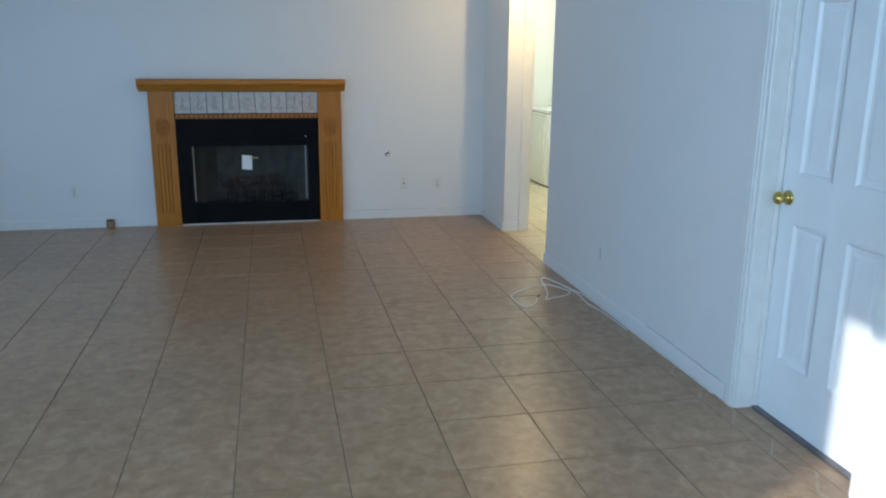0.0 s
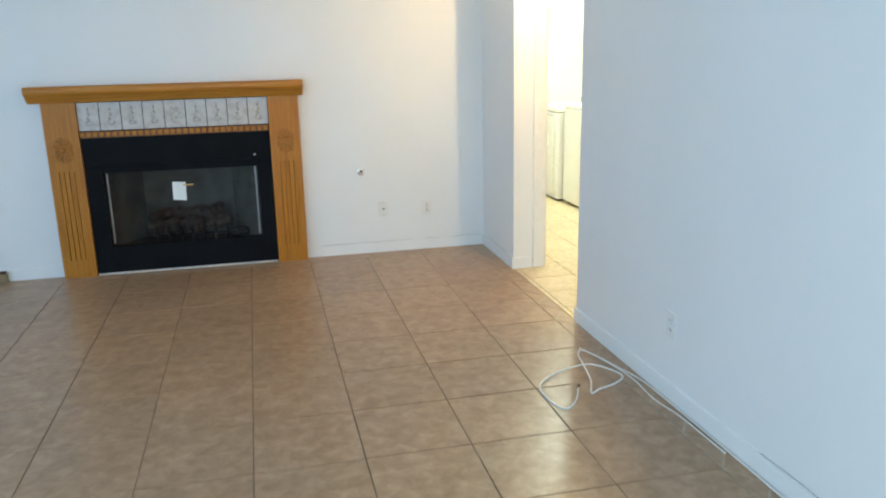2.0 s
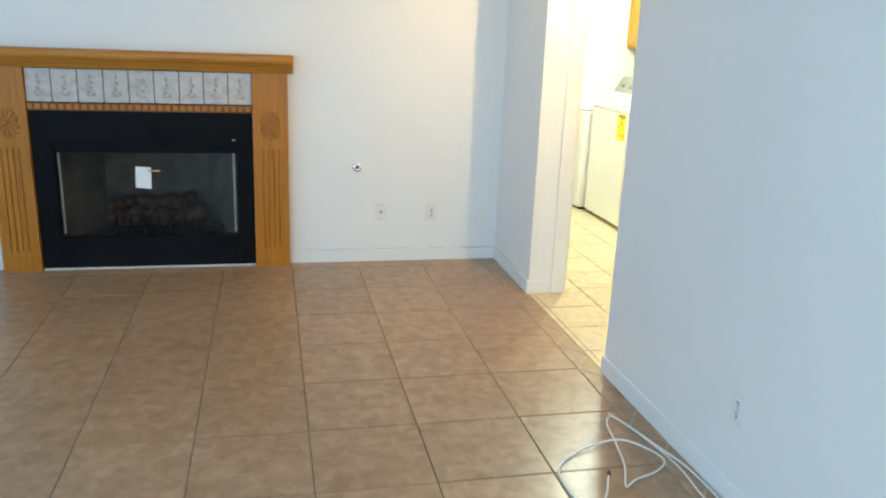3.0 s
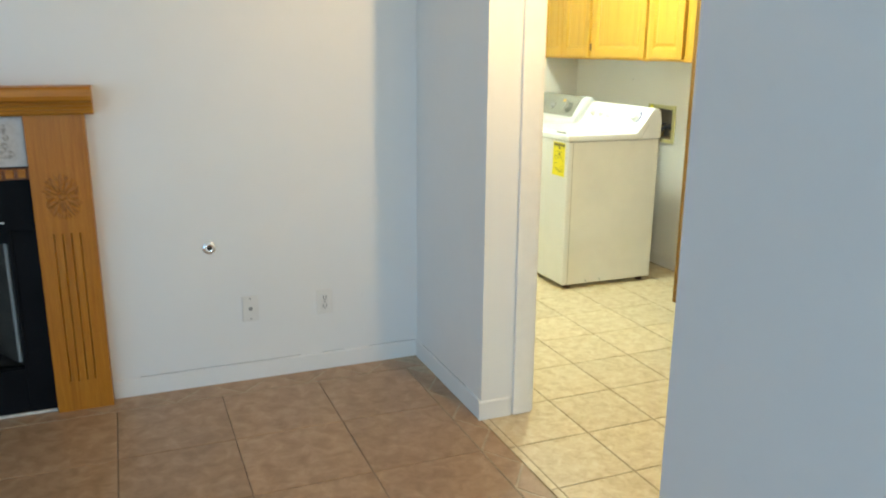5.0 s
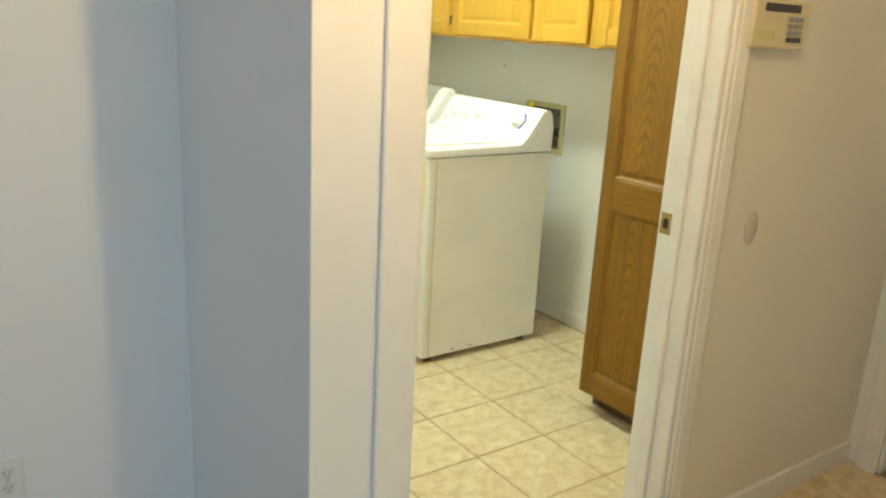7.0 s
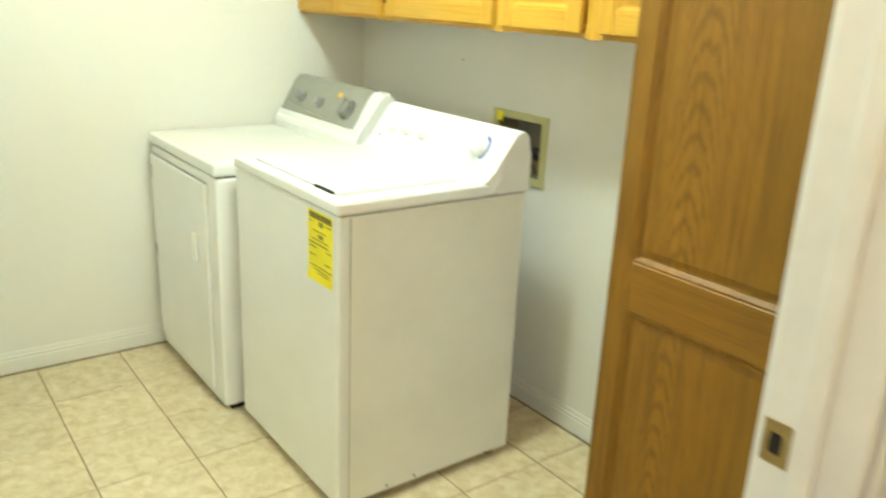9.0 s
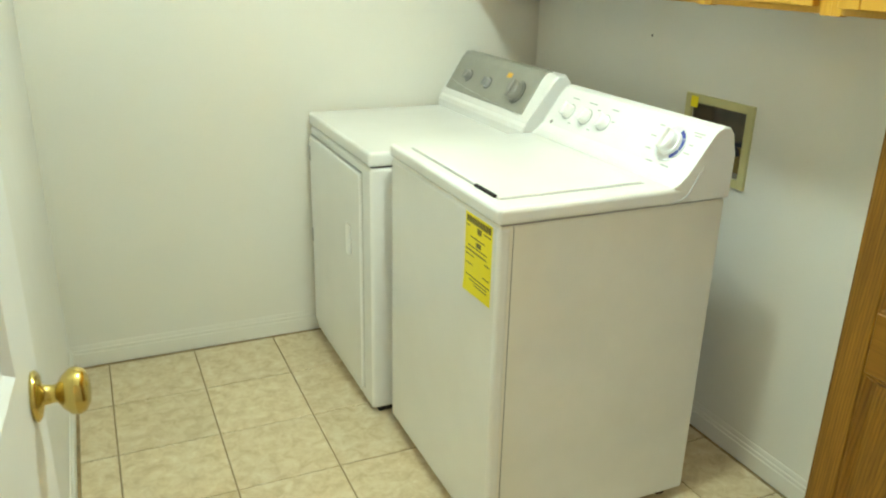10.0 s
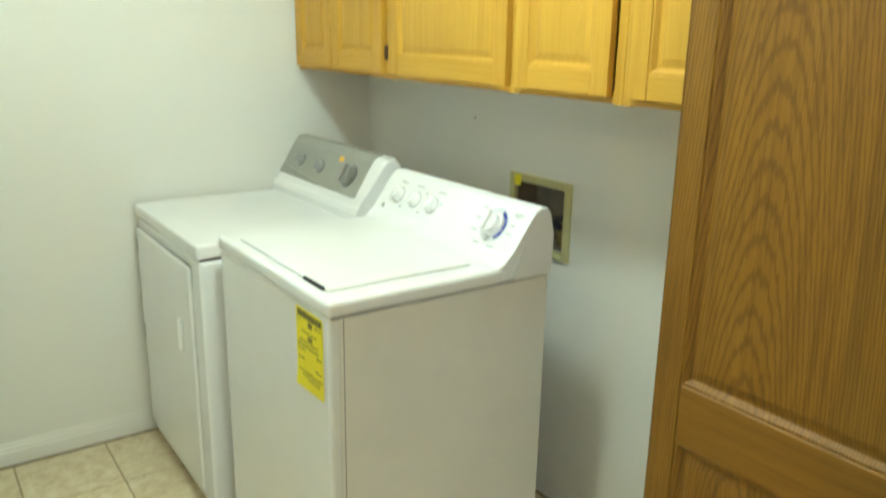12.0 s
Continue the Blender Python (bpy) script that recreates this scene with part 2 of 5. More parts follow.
def struct(name, bm, material, label, category="", smooth=False):
    return tagged(link(name, bm, material, None, "", smooth=smooth), label, category or name.split("_")[0], "", "structure")


def cuboid(bm, lo, hi, bevel=0.0, seg=2):
    g = bmesh.ops.create_cube(bm, size=1)
    vs = g["verts"]
    c = [(a + b) / 2 for a, b in zip(lo, hi)]
    d = [abs(b - a) for a, b in zip(lo, hi)]
    for v in vs:
        v.co = Vector((c[0] + v.co.x * d[0], c[1] + v.co.y * d[1], c[2] + v.co.z * d[2]))
    if bevel:
        es = list({e for v in vs for e in v.link_edges})
        bmesh.ops.bevel(bm, geom=es, offset=bevel, segments=seg, profile=0.5, affect="EDGES")
    return bm


def box(lo, hi, bevel=0.0, seg=2):
    return cuboid(bmesh.new(), lo, hi, bevel, seg)


def boxes(*pairs, bevel=0.0):
    bm = bmesh.new()
    for lo, hi in pairs:
        cuboid(bm, lo, hi, bevel)
    return bm


def prism(bm, outline, axis, a, b):
    """A 2D outline swept along an axis. The outline's two numbers are the other axes, in order."""
    def at(p, q):
        r = list(p)
        r.insert(axis, q)
        return Vector(r)
    v0 = [bm.verts.new(at(p, a)) for p in outline]
    v1 = [bm.verts.new(at(p, b)) for p in outline]
    n = len(outline)
    for i in range(n):
        bm.faces.new((v0[i], v0[(i + 1) % n], v1[(i + 1) % n], v1[i]))
    bm.faces.new(v0[::-1])
    bm.faces.new(v1)
    return bm


def lathe(bm, profile, m, seg=24):
    """A turned shape: profile rows (radius, height) along the local z of m."""
    rings = []
    for r, h in profile:
        if r < 1e-6:
            rings.append([bm.verts.new(m @ Vector((0, 0, h)))])
        else:
            rings.append([bm.verts.new(m @ Vector((r * math.cos(k * math.tau / seg), r * math.sin(k * math.tau / seg), h))) for k in range(seg)])
    for a, b in zip(rings, rings[1:]):
        for k in range(seg):
            q = (k + 1) % seg
            if len(a) == 1 and len(b) > 1:
                bm.faces.new((a[0], b[k], b[q]))
            elif len(b) == 1 and len(a) > 1:
                bm.faces.new((a[k], a[q], b[0]))
            elif len(a) > 1:
                bm.faces.new((a[k], a[q], b[q], b[k]))
    for r in (rings[0], rings[-1]):
        if len(r) > 1:
            bm.faces.new(r)
    return bm


def smooth_path(pts, n=8):
    out = []
    p = [Vector(q) for q in pts]
    p = [p[0] * 2 - p[1]] + p + [p[-1] * 2 - p[-2]]
    for i in range(1, len(p) - 2):
        for k in range(n):
            t = k / n
            out.append(0.5 * (2 * p[i] + (p[i + 1] - p[i - 1]) * t + (2 * p[i - 1] - 5 * p[i] + 4 * p[i + 1] - p[i + 2]) * t * t
                              + (3 * p[i] - p[i - 1] - 3 * p[i + 1] + p[i + 2]) * t ** 3))
    out.append(p[-2])
    return out


def tube(bm, pts, r, seg=8):
    prev = None
    for i, c in enumerate(pts):
        d = (pts[min(i + 1, len(pts) - 1)] - pts[max(i - 1, 0)]).normalized()
        up = Vector((0, 0, 1)) if abs(d.z) < 0.9 else Vector((1, 0, 0))
        s = d.cross(up).normalized()
        u = s.cross(d)
        ring = [bm.verts.new(c + r * (s * math.cos(k * math.tau / seg) + u * math.sin(k * math.tau / seg))) for k in range(seg)]
        if prev:
            for k in range(seg):
                bm.faces.new((prev[k], prev[(k + 1) % seg], ring[(k + 1) % seg], ring[k]))
        else:
            bm.faces.new(ring[::-1])
        prev = ring
    bm.faces.new(prev)
    return bm


TO = {"x": pose(0, 0, 0, 0, 90, 0), "-x": pose(0, 0, 0, 0, -90, 0), "y": pose(0, 0, 0, -90, 0, 0), "-y": pose(0, 0, 0, 90, 0, 0), "z": Matrix(), "-z": pose(0, 0, 0, 180, 0, 0)}


def toward(at, axis):
    return Matrix.Translation(at) @ TO[axis]


# ---- the large structure ----
XW, XE, YS, YN = -2.9, 2.258, -1.9, 7.638      # living room
HY0, HY1, HX1 = 5.805, 6.907, 4.352            # hall
LX0, LX1, LY0, LY1 = 2.47, 4.36, 7.03, 9.73    # laundry
DX0, DX1 = 2.462, 3.344                        # laundry doorway
TOP = 2.44

floor_bm = boxes(((XW - 0.15, YS - 0.15, -0.2), (2.256, YN + 0.6, -0.003)))
struct("floor", floor_bm, M_GROUT, "brown grout bed under the living room tiles", "floor")
struct("floor_hall", boxes(((2.256, HY0 - 0.13, -0.2), (HX1 + 0.15, LY1 + 0.15, -0.003))), M_GROUT2, "tan grout bed under cream floor tiles", "floor")

# walls
struct("wall_north", boxes(((XW - 0.15, YN, 0), (-0.52, YN + 0.13, TOP)), ((0.70, YN, 0), (XE, YN + 0.13, TOP)), ((-0.52, YN, 0.97), (0.70, YN + 0.13, TOP))),
       M_WALL, "white painted wall with a fireplace opening", "wall")
struct("wall_east_stub", boxes(((XE, HY1, 0), (LX0, LY1 + 0.15, TOP))), M_WALL, "white painted wall end beside the hall", "wall")
struct("wall_east", boxes(((XE, 3.27, 0), (XE + 0.13, HY0, TOP)), ((XE, YS - 0.15, 0), (XE + 0.13, 2.53, TOP)), ((XE, 2.53, 2.05), (XE + 0.13, 3.27, TOP))),
       M_WALL, "white painted wall in cool daylight", "wall")
struct("wall_west", boxes(((XW - 0.15, YS, 0), (XW, -0.95, TOP)), ((XW - 0.15, -0.95, 0), (XW, 0.27, 1.0)), ((XW - 0.15, -0.95, 2.1), (XW, 0.27, TOP)),
                          ((XW - 0.15, 0.27, 0), (XW, 3.65, TOP)), ((XW - 0.15, 3.65, 2.03), (XW, 5.75, TOP)), ((XW - 0.15, 5.75, 0), (XW, YN, TOP))),
       M_WALL, "white painted wall with a window and glass door", "wall")
struct("wall_south", boxes(((XW - 0.15, YS - 0.15, 0), (-0.8, YS, TOP)), ((-0.8, YS - 0.15, 0), (1.2, YS, 0.8)), ((-0.8, YS - 0.15, 2.1), (1.2, YS, TOP)), ((1.2, YS - 0.15, 0), (XE, YS, TOP))),
       M_WALL, "white painted wall with a window", "wall")
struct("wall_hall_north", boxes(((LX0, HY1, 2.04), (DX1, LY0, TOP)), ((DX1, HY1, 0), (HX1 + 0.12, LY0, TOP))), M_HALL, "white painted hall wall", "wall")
struct("wall_hall_south", boxes(((XE + 0.13, HY0 - 0.13, 0), (HX1 + 0.12, HY0, TOP))), M_WALL, "white painted hall wall", "wall")
struct("wall_hall_end", boxes(((HX1, HY0, 0), (HX1 + 0.12, 6.0, TOP)), ((HX1, 6.80, 0), (HX1 + 0.12, HY1, TOP)), ((HX1, 6.0, 2.04), (HX1 + 0.12, 6.80, TOP))),
       M_WALL, "white painted wall at the end of the hall", "wall")
struct("wall_laundry_north", boxes(((LX0, LY1, 0), (LX1 + 0.12, LY1 + 0.15, TOP))), M_WALL2, "white painted laundry wall", "wall")
wbY0, wbY1, wbZ0, wbZ1 = 8.535, 8.765, 0.85, 1.045
struct("wall_laundry_east", boxes(((LX1, LY0, 0), (LX1 + 0.12, wbY0, TOP)), ((LX1, wbY1, 0), (LX1 + 0.12, LY1, TOP)), ((LX1, wbY0, 0), (LX1 + 0.12, wbY1, wbZ0)), ((LX1, wbY0, wbZ1), (LX1 + 0.12, wbY1, TOP))),
       M_WALL2, "white painted laundry wall behind the machines", "wall")
struct("ceiling", boxes(((XW - 0.15, YS - 0.15, TOP), (HX1 + 0.15, LY1 + 0.15, TOP + 0.15))), M_CEIL, "white painted ceiling", "ceiling")
# added wall, out of view, that blocks low sun from the glass door
struct("garden_wall", boxes(((-5.4, 1.3, -0.21), (-5.2, 6.4, 2.75))), plain("sun_screen_block", (0.45, 0.40, 0.33), 0.9, spread=0.2, scale=3, bump=0.4, bscale=40), "unseen tan block wall added to keep sun off the glass door", "wall")
struct("ground", boxes(((-400, -400, -0.4), (400, 400, -0.21))), M_GROUND, "dry yard ground outside", "ground")


# baseboards
def baseboard(name, p, q, out, label="white painted wooden baseboard", h=0.078, t=0.009):
    """Along the wall from p to q (x, y); out: unit direction into the room."""
    bm = bmesh.new()
    prof = [(0, 0.0), (t, 0.0), (t, h * 0.93), (t * 0.8, h * 0.98), (t * 0.4, h), (0, h)]
    if h > 0.08:
        prof = [(0, 0.0), (t, 0.0), (t, h * 0.62), (t * 0.72, h * 0.645), (t * 0.72, h * 0.70), (t * 0.92, h * 0.725), (t * 0.92, h * 0.79), (t * 0.55, h * 0.82), (t * 0.55, h * 0.89), (t * 0.3, h), (0, h)]
    a, b = Vector((*p, 0)), Vector((*q, 0))
    o = Vector((*out, 0))
    v0 = [bm.verts.new(a + o * s + Vector((0, 0, z))) for s, z in prof]
    v1 = [bm.verts.new(b + o * s + Vector((0, 0, z))) for s, z in prof]
    n = len(prof)
    for i in range(n):
        bm.faces.new((v0[i], v0[(i + 1) % n], v1[(i + 1) % n], v1[i]))
    bm.faces.new(v0)
    bm.faces.new(v1)
    return struct(name, bm, M_WALL2 if h > 0.08 else M_WALL, label, "baseboard")


bb_n = baseboard("baseboard_north", (0.917, YN), (XE, YN), (0, -1))
bb_nw = baseboard("baseboard_north_west", (XW, YN), (-0.735, YN), (0, -1))
bb_stub = baseboard("baseboard_stub", (XE, HY1 + 0.0), (XE, YN - 0.013), (-1, 0))
bb_e = baseboard("baseboard_east", (XE, 3.345), (XE, HY0 + 0.013), (-1, 0))
baseboard("baseboard_corner", (XE, HY0), (HX1, HY0), (0, 1))
baseboard("baseboard_end_strip", (XE - 0.013, HY1), (2.385, HY1), (0, -1))
baseboard("baseboard_hall", (3.402, HY1), (HX1, HY1), (0, -1))
baseboard("baseboard_laundry_north", (LX0, LY1), (LX1, LY1), (0, -1), h=0.085)
baseboard("baseboard_laundry_east", (LX1, 7.67), (LX1, LY1 - 0.013), (-1, 0), h=0.085)
baseboard("baseboard_laundry_west", (LX0, LY0 + 0.1), (LX0, LY1 - 0.013), (1, 0), h=0.085)


def gap_line(parent, pts, r=0.0010):
    part("caulk_crack", tube(bmesh.new(), smooth_path(pts, 5), r, 5), M_GREY, parent, "thin dark crack along the top of the board")


gap_line(bb_n, [(1.02, YN - 0.002, 0.079), (1.3, YN - 0.002, 0.081), (1.55, YN - 0.002, 0.080), (1.70, YN - 0.001, 0.0815)])
gap_line(bb_n, [(1.80, YN - 0.002, 0.080), (1.86, YN - 0.002, 0.081), (1.90, YN - 0.001, 0.080)])
gap_line(bb_n, [(2.02, YN - 0.001, 0.080), (2.14, YN - 0.002, 0.0805), (2.25, YN - 0.001, 0.080)])
gap_line(bb_stub, [(XE - 0.002, 7.55, 0.08), (XE - 0.002, 7.3, 0.0795), (XE - 0.001, 7.05, 0.081)])
gap_line(bb_e, [(XE - 0.001, 4.15, 0.081), (XE - 0.003, 3.95, 0.087), (XE - 0.003, 3.7, 0.083), (XE - 0.003, 3.50, 0.079), (XE - 0.003, 3.40, 0.081)], 0.0014)


# ---- windows and doors of the setting ----
def window(name, plane, axis, u0, u1, z0, z1, label, mid=True):
    """A framed window in the wall. axis 0: the pane faces x; axis 1: it faces y."""
    def at(u, w, z):
        return (w, u, z) if axis == 0 else (u, w, z)
    t = thing(name, at((u0 + u1) / 2, plane, z0), label, "window", kind="structure")
    fw = 0.05
    bm = bmesh.new()
    for a, b, c, d in ((u0, u1, z0, z0 + fw), (u0, u1, z1 - fw, z1), (u0, u0 + fw, z0 + fw, z1 - fw), (u1 - fw, u1, z0 + fw, z1 - fw)):
        cuboid(bm, at(a, plane - 0.03, c), at(b, plane + 0.03, d), 0.004)
    um = (u0 + u1) / 2
    if mid:
        cuboid(bm, at(um - 0.03, plane - 0.028, z0 + fw), at(um + 0.03, plane + 0.028, z1 - fw), 0.004)
    part("window_frame", bm, M_ALU, t)
    spans = ((u0 + fw, um - 0.03), (um + 0.03, u1 - fw)) if mid else ((u0 + fw, u1 - fw),)
    for a, b in spans:
        p = part("pane", box(at(a, plane - 0.003, z0 + fw), at(b, plane + 0.003, z1 - fw)), M_GLASS, t, "clear window glass")
        p.visible_shadow = False
    return t


window("window_1", XW - 0.07, 0, -0.95, 0.27, 1.0, 2.1, "white framed window letting in low sun")
window("window_2", XW - 0.07, 0, 3.65, 5.75, 0.0, 2.03, "white framed sliding glass door to the yard")
window("window_3", YS - 0.07, 1, -0.8, 1.2, 0.8, 2.1, "white framed window in the back wall")


def casing(name, parent, rows, label=""):
    """Stepped door casing: rows of (lo, hi) boards."""
    bm = bmesh.new()
    for lo, hi in rows:
        cuboid(bm, lo, hi, 0.003, 1)
    return part(name, bm, M_TRIM, parent, label)


def panel_leaf(parent, w, h, t, cols, rows, material):
    """A panelled door leaf in local axes: x across from the hinge, y through, z up. Panels are sunk fields with a raised middle."""
    d = 0.009
    bm = bmesh.new()
    cuboid(bm, (0, d, 0), (w, t - d, h))
    xs = [0] + [q for c in cols for q in c] + [w]
    zs = [0] + [q for r in rows for q in r] + [h]
    for y0, y1 in ((0, d + 0.0005), (t - d - 0.0005, t)):
        for i in range(0, len(xs), 2):
            cuboid(bm, (xs[i], y0, 0), (xs[i + 1], y1, h))
        for c in cols:
            for i in range(0, len(zs), 2):
                cuboid(bm, (c[0], y0, zs[i]), (c[1], y1, zs[i + 1]))
    leaf = part("leaf", bm, material, parent, local=True)
    for c in cols:
        for r in rows:
            bm = bmesh.new()
            for s in (1, -1):
                yb, yt = (d - 0.0015, -0.003) if s == 1 else (t - d + 0.0015, t + 0.003)
                m, k = 0.010, 0.030
                ring = []
                for inset, y in ((0.0, yt), (0.006, yt), (m + 0.006, yb), (k, yb), (k + 0.012, (yb + yt) / 2)):
                    ring.append([bm.verts.new(v) for v in ((c[0] + inset, y, r[0] + inset), (c[1] - inset, y, r[0] + inset), (c[1] - inset, y, r[1] - inset), (c[0] + inset, y, r[1] - inset))])
                for a, b in zip(ring, ring[1:]):
                    for i in range(4):
                        bm.faces.new((a[i], a[(i + 1) % 4], b[(i + 1) % 4], b[i]))
                bm.faces.new(ring[-1])
            part("panel", bm, material, leaf, local=True)
    return leaf


def knob(parent, at, axis, r=0.027, local=False):
    """A turned door knob with its rose."""
    bm = lathe(bmesh.new(), [(0.0, 0.0), (0.031, 0.0), (0.032, 0.004), (0.027, 0.008), (0.013, 0.011), (0.011, 0.022), (0.012, 0.027), (0.020, 0.032),
                             (r, 0.042), (r + 0.001, 0.050), (r - 0.003, 0.058), (0.017, 0.063), (0.0, 0.065)], toward(at, axis), 28)
    return part("knob", bm, M_BRASS, parent, "polished brass knob", local, True)


# the six-panel door in the living room wall
door = thing("door_1", (2.36, 2.53, 0.0), "white six-panel door, closed, with brass knob", "door", kind="structure")


def flat_leaf_east(parent, x, y0, y1, z0, z1, cols, rows, material, t=0.04):
    """A closed panelled leaf whose face looks to -x, in world axes."""
    d = 0.009
    bm = bmesh.new()
    cuboid(bm, (x + d, y0, z0), (x + t, y1, z1))
    ys = [y0] + [q for c in cols for q in c] + [y1]
    zs = [z0] + [q for r in rows for q in r] + [z1]
    for i in range(0, len(ys), 2):
        cuboid(bm, (x, ys[i], z0), (x + d + 0.0005, ys[i + 1], z1))
    for c in cols:
        for i in range(0, len(zs), 2):
            cuboid(bm, (x, c[0], zs[i]), (x + d + 0.0005, c[1], zs[i + 1]))
    leaf = part("leaf", bm, material, parent)
    return leaf


def sunk_panel(parent, x, c, r, material, d=0.009, m=0.016, k=0.034, lift=0.6, proud=0.0, name="panel", label=""):
    """A moulded panel looking to -x, set in the opening c (y) by r (z)."""
    bm = bmesh.new()
    ring = []
    for inset, q in ((0.0, x - proud), (0.005, x - proud), (m, x + d - 0.0015), (k, x + d - 0.0015), (k + 0.014, x + d * (1 - lift))):
        ring.append([bm.verts.new(v) for v in ((q, c[0] + inset, r[0] + inset), (q, c[1] - inset, r[0] + inset), (q, c[1] - inset, r[1] - inset), (q, c[0] + inset, r[1] - inset))])
    for a, b in zip(ring, ring[1:]):
        for i in range(4):
            bm.faces.new((a[i], a[(i + 1) % 4], b[(i + 1) % 4], b[i]))
    bm.faces.new(ring[-1])
    return part(name, bm, material, parent, label)


COLS1 = ((2.645, 2.840), (2.960, 3.155))
ROWS1 = ((0.270, 0.862), (1.062, 1.74), (1.82, 1.955))
leaf1 = flat_leaf_east(door, 2.36, 2.538, 3.262, 0.012, 2.03, COLS1, ROWS1, M_DOOR)
for c in COLS1:
    for r in ROWS1:
        sunk_panel(leaf1, 2.36, c, r, M_DOOR, proud=0.004)
knob(door, (2.36, 3.205, 0.962), "-x", 0.026)
casing("casing", door, (((2.246, 3.27, 0), (2.258, 3.336, 2.12)), ((2.240, 3.285, 0), (2.246, 3.330, 2.12)), ((2.246, 2.462, 0), (2.258, 2.53, 2.12)), ((2.240, 2.468, 0), (2.246, 2.515, 2.12)),
                        ((2.246, 2.53, 2.05), (2.258, 3.27, 2.12))), "white painted stepped casing")
casing("jamb", door, (((2.262, 3.262, 0), (2.40, 3.2695, 2.04)), ((2.262, 2.5305, 0), (2.40, 2.538, 2.04)), ((2.262, 2.538, 2.033), (2.40, 3.262, 2.0495))))
casing("stop", door, (((2.335, 3.250, 0.012), (2.358, 3.262, 2.03)), ((2.335, 2.538, 0.012), (2.358, 2.550, 2.03))))
part("threshold", box((2.335, 2.538, -0.002), (2.40, 3.262, 0.010), 0.003), M_SILL, door, "dark metal threshold strip")
part("sill_tile", box((2.2575, 2.5385, -0.0025), (2.334, 3.2615, 0.0005), 0.001, 1), M_TILE, door, "brown tile strip in the doorway")
struct("wall_behind_door", boxes(((2.405, 2.3, 0), (2.43, 3.5, 2.2))), M_WALL, "plain board closing the wall behind the door", "wall")

# laundry doorway: jambs, casing, strike plate, open leaf
ldoor = thing("door_2", (DX0, LY0, 0.0), "white laundry door standing open, brass knob", "door", kind="structure")
casing("jamb", ldoor, (((DX0 + 0.0085, HY1 - 0.002, 0), (DX0 + 0.026, LY0 + 0.002, 2.02)), ((DX1 - 0.022, HY1 - 0.002, 0), (DX1 - 0.0005, LY0 + 0.002, 2.02)), ((DX0 + 0.0085, HY1 - 0.002, 2.02), (DX1 - 0.0005, LY0 + 0.002, 2.0395))))
casing("casing", ldoor, (((2.392, HY1 - 0.014, 0), (DX0 + 0.012, HY1 - 0.0025, 2.095)),
                         ((DX1 - 0.010, HY1 - 0.014, 0), (DX1 + 0.056, HY1 - 0.0025, 2.095)), ((DX1 + 0.004, HY1 - 0.019, 0), (DX1 + 0.050, HY1 - 0.014, 2.09)),
                         ((DX0 + 0.012, HY1 - 0.014, 2.03), (DX1 - 0.010, HY1 - 0.0025, 2.095))), "white painted stepped casing")
casing("casing", ldoor, (((DX1 - 0.010, LY0 + 0.0025, 0), (DX1 + 0.060, LY0 + 0.014, 2.095)), ((DX0 + 0.02, LY0 + 0.0025, 2.03), (DX1 - 0.010, LY0 + 0.014, 2.095))))
casing("stop", ldoor, (((DX1 - 0.034, 6.955, 0), (DX1 - 0.022, 6.985, 2.02)), ((DX0 + 0.026, 6.955, 0), (DX0 + 0.038, 6.985, 2.02))))
bm = boxes(((DX1 - 0.0245, 6.990, 0.923), (DX1 - 0.0222, 7.026, 0.980)), bevel=0.0008)
strike = part("strike_plate", bm, M_BRASS_D, ldoor, "aged brass strike plate")
part("strike_hole", box((DX1 - 0.0252, 7.000, 0.938), (DX1 - 0.0240, 7.016, 0.965)), M_DARK, strike)
leaf_at = panel_leaf(ldoor, 0.828, 2.0, 0.035, ((0.105, 0.335), (0.45, 0.68)), ((0.21, 0.81), (1.0, 1.66), (1.75, 1.90)), M_DOOR)
leaf_at.matrix_basis = pose(0.030, 0.012, 0.012, 0, 0, 86.5)
knob(leaf_at, (0.770, 0.0, 0.928), "-y", 0.029, True)
part("latch", box((0.8275, 0.006, 0.898), (0.8295, 0.029, 0.958)), M_BRASS_D, leaf_at, local=True)
# the door at the end of the hall
hdoor = thing("door_3", (HX1, 6.4, 0.0), "white door at the hall end with brass hinge", "door", kind="structure")
casing("casing", hdoor, (((HX1 - 0.012, 6.795, 0), (HX1, 6.865, 2.10)), ((HX1 - 0.017, 6.805, 0), (HX1 - 0.012, 6.855, 2.09)), ((HX1 - 0.012, 5.935, 0), (HX1, 6.005, 2.10)), ((HX1 - 0.012, 6.005, 2.035), (HX1, 6.795, 2.10))), "white painted casing")
casing("jamb", hdoor, (((HX1 + 0.004, 6.785, 0), (HX1 + 0.116, 6.7995, 2.03)), ((HX1 + 0.004, 6.0005, 0), (HX1 + 0.116, 6.015, 2.03)), ((HX1 + 0.004, 6.015, 2.02), (HX1 + 0.116, 6.785, 2.0395))))
leaf3 = flat_leaf_east(hdoor, HX1 + 0.03, 6.02, 6.78, 0.012, 2.018, ((6.13, 6.34), (6.46, 6.67)), ((0.25, 0.83), (1.03, 1.70)), M_DOOR)
for c in ((6.13, 6.34), (6.46, 6.67)):
    for r in ((0.25, 0.83), (1.03, 1.70)):
        sunk_panel(leaf3, HX1 + 0.03, c, r, M_DOOR, proud=0.004)
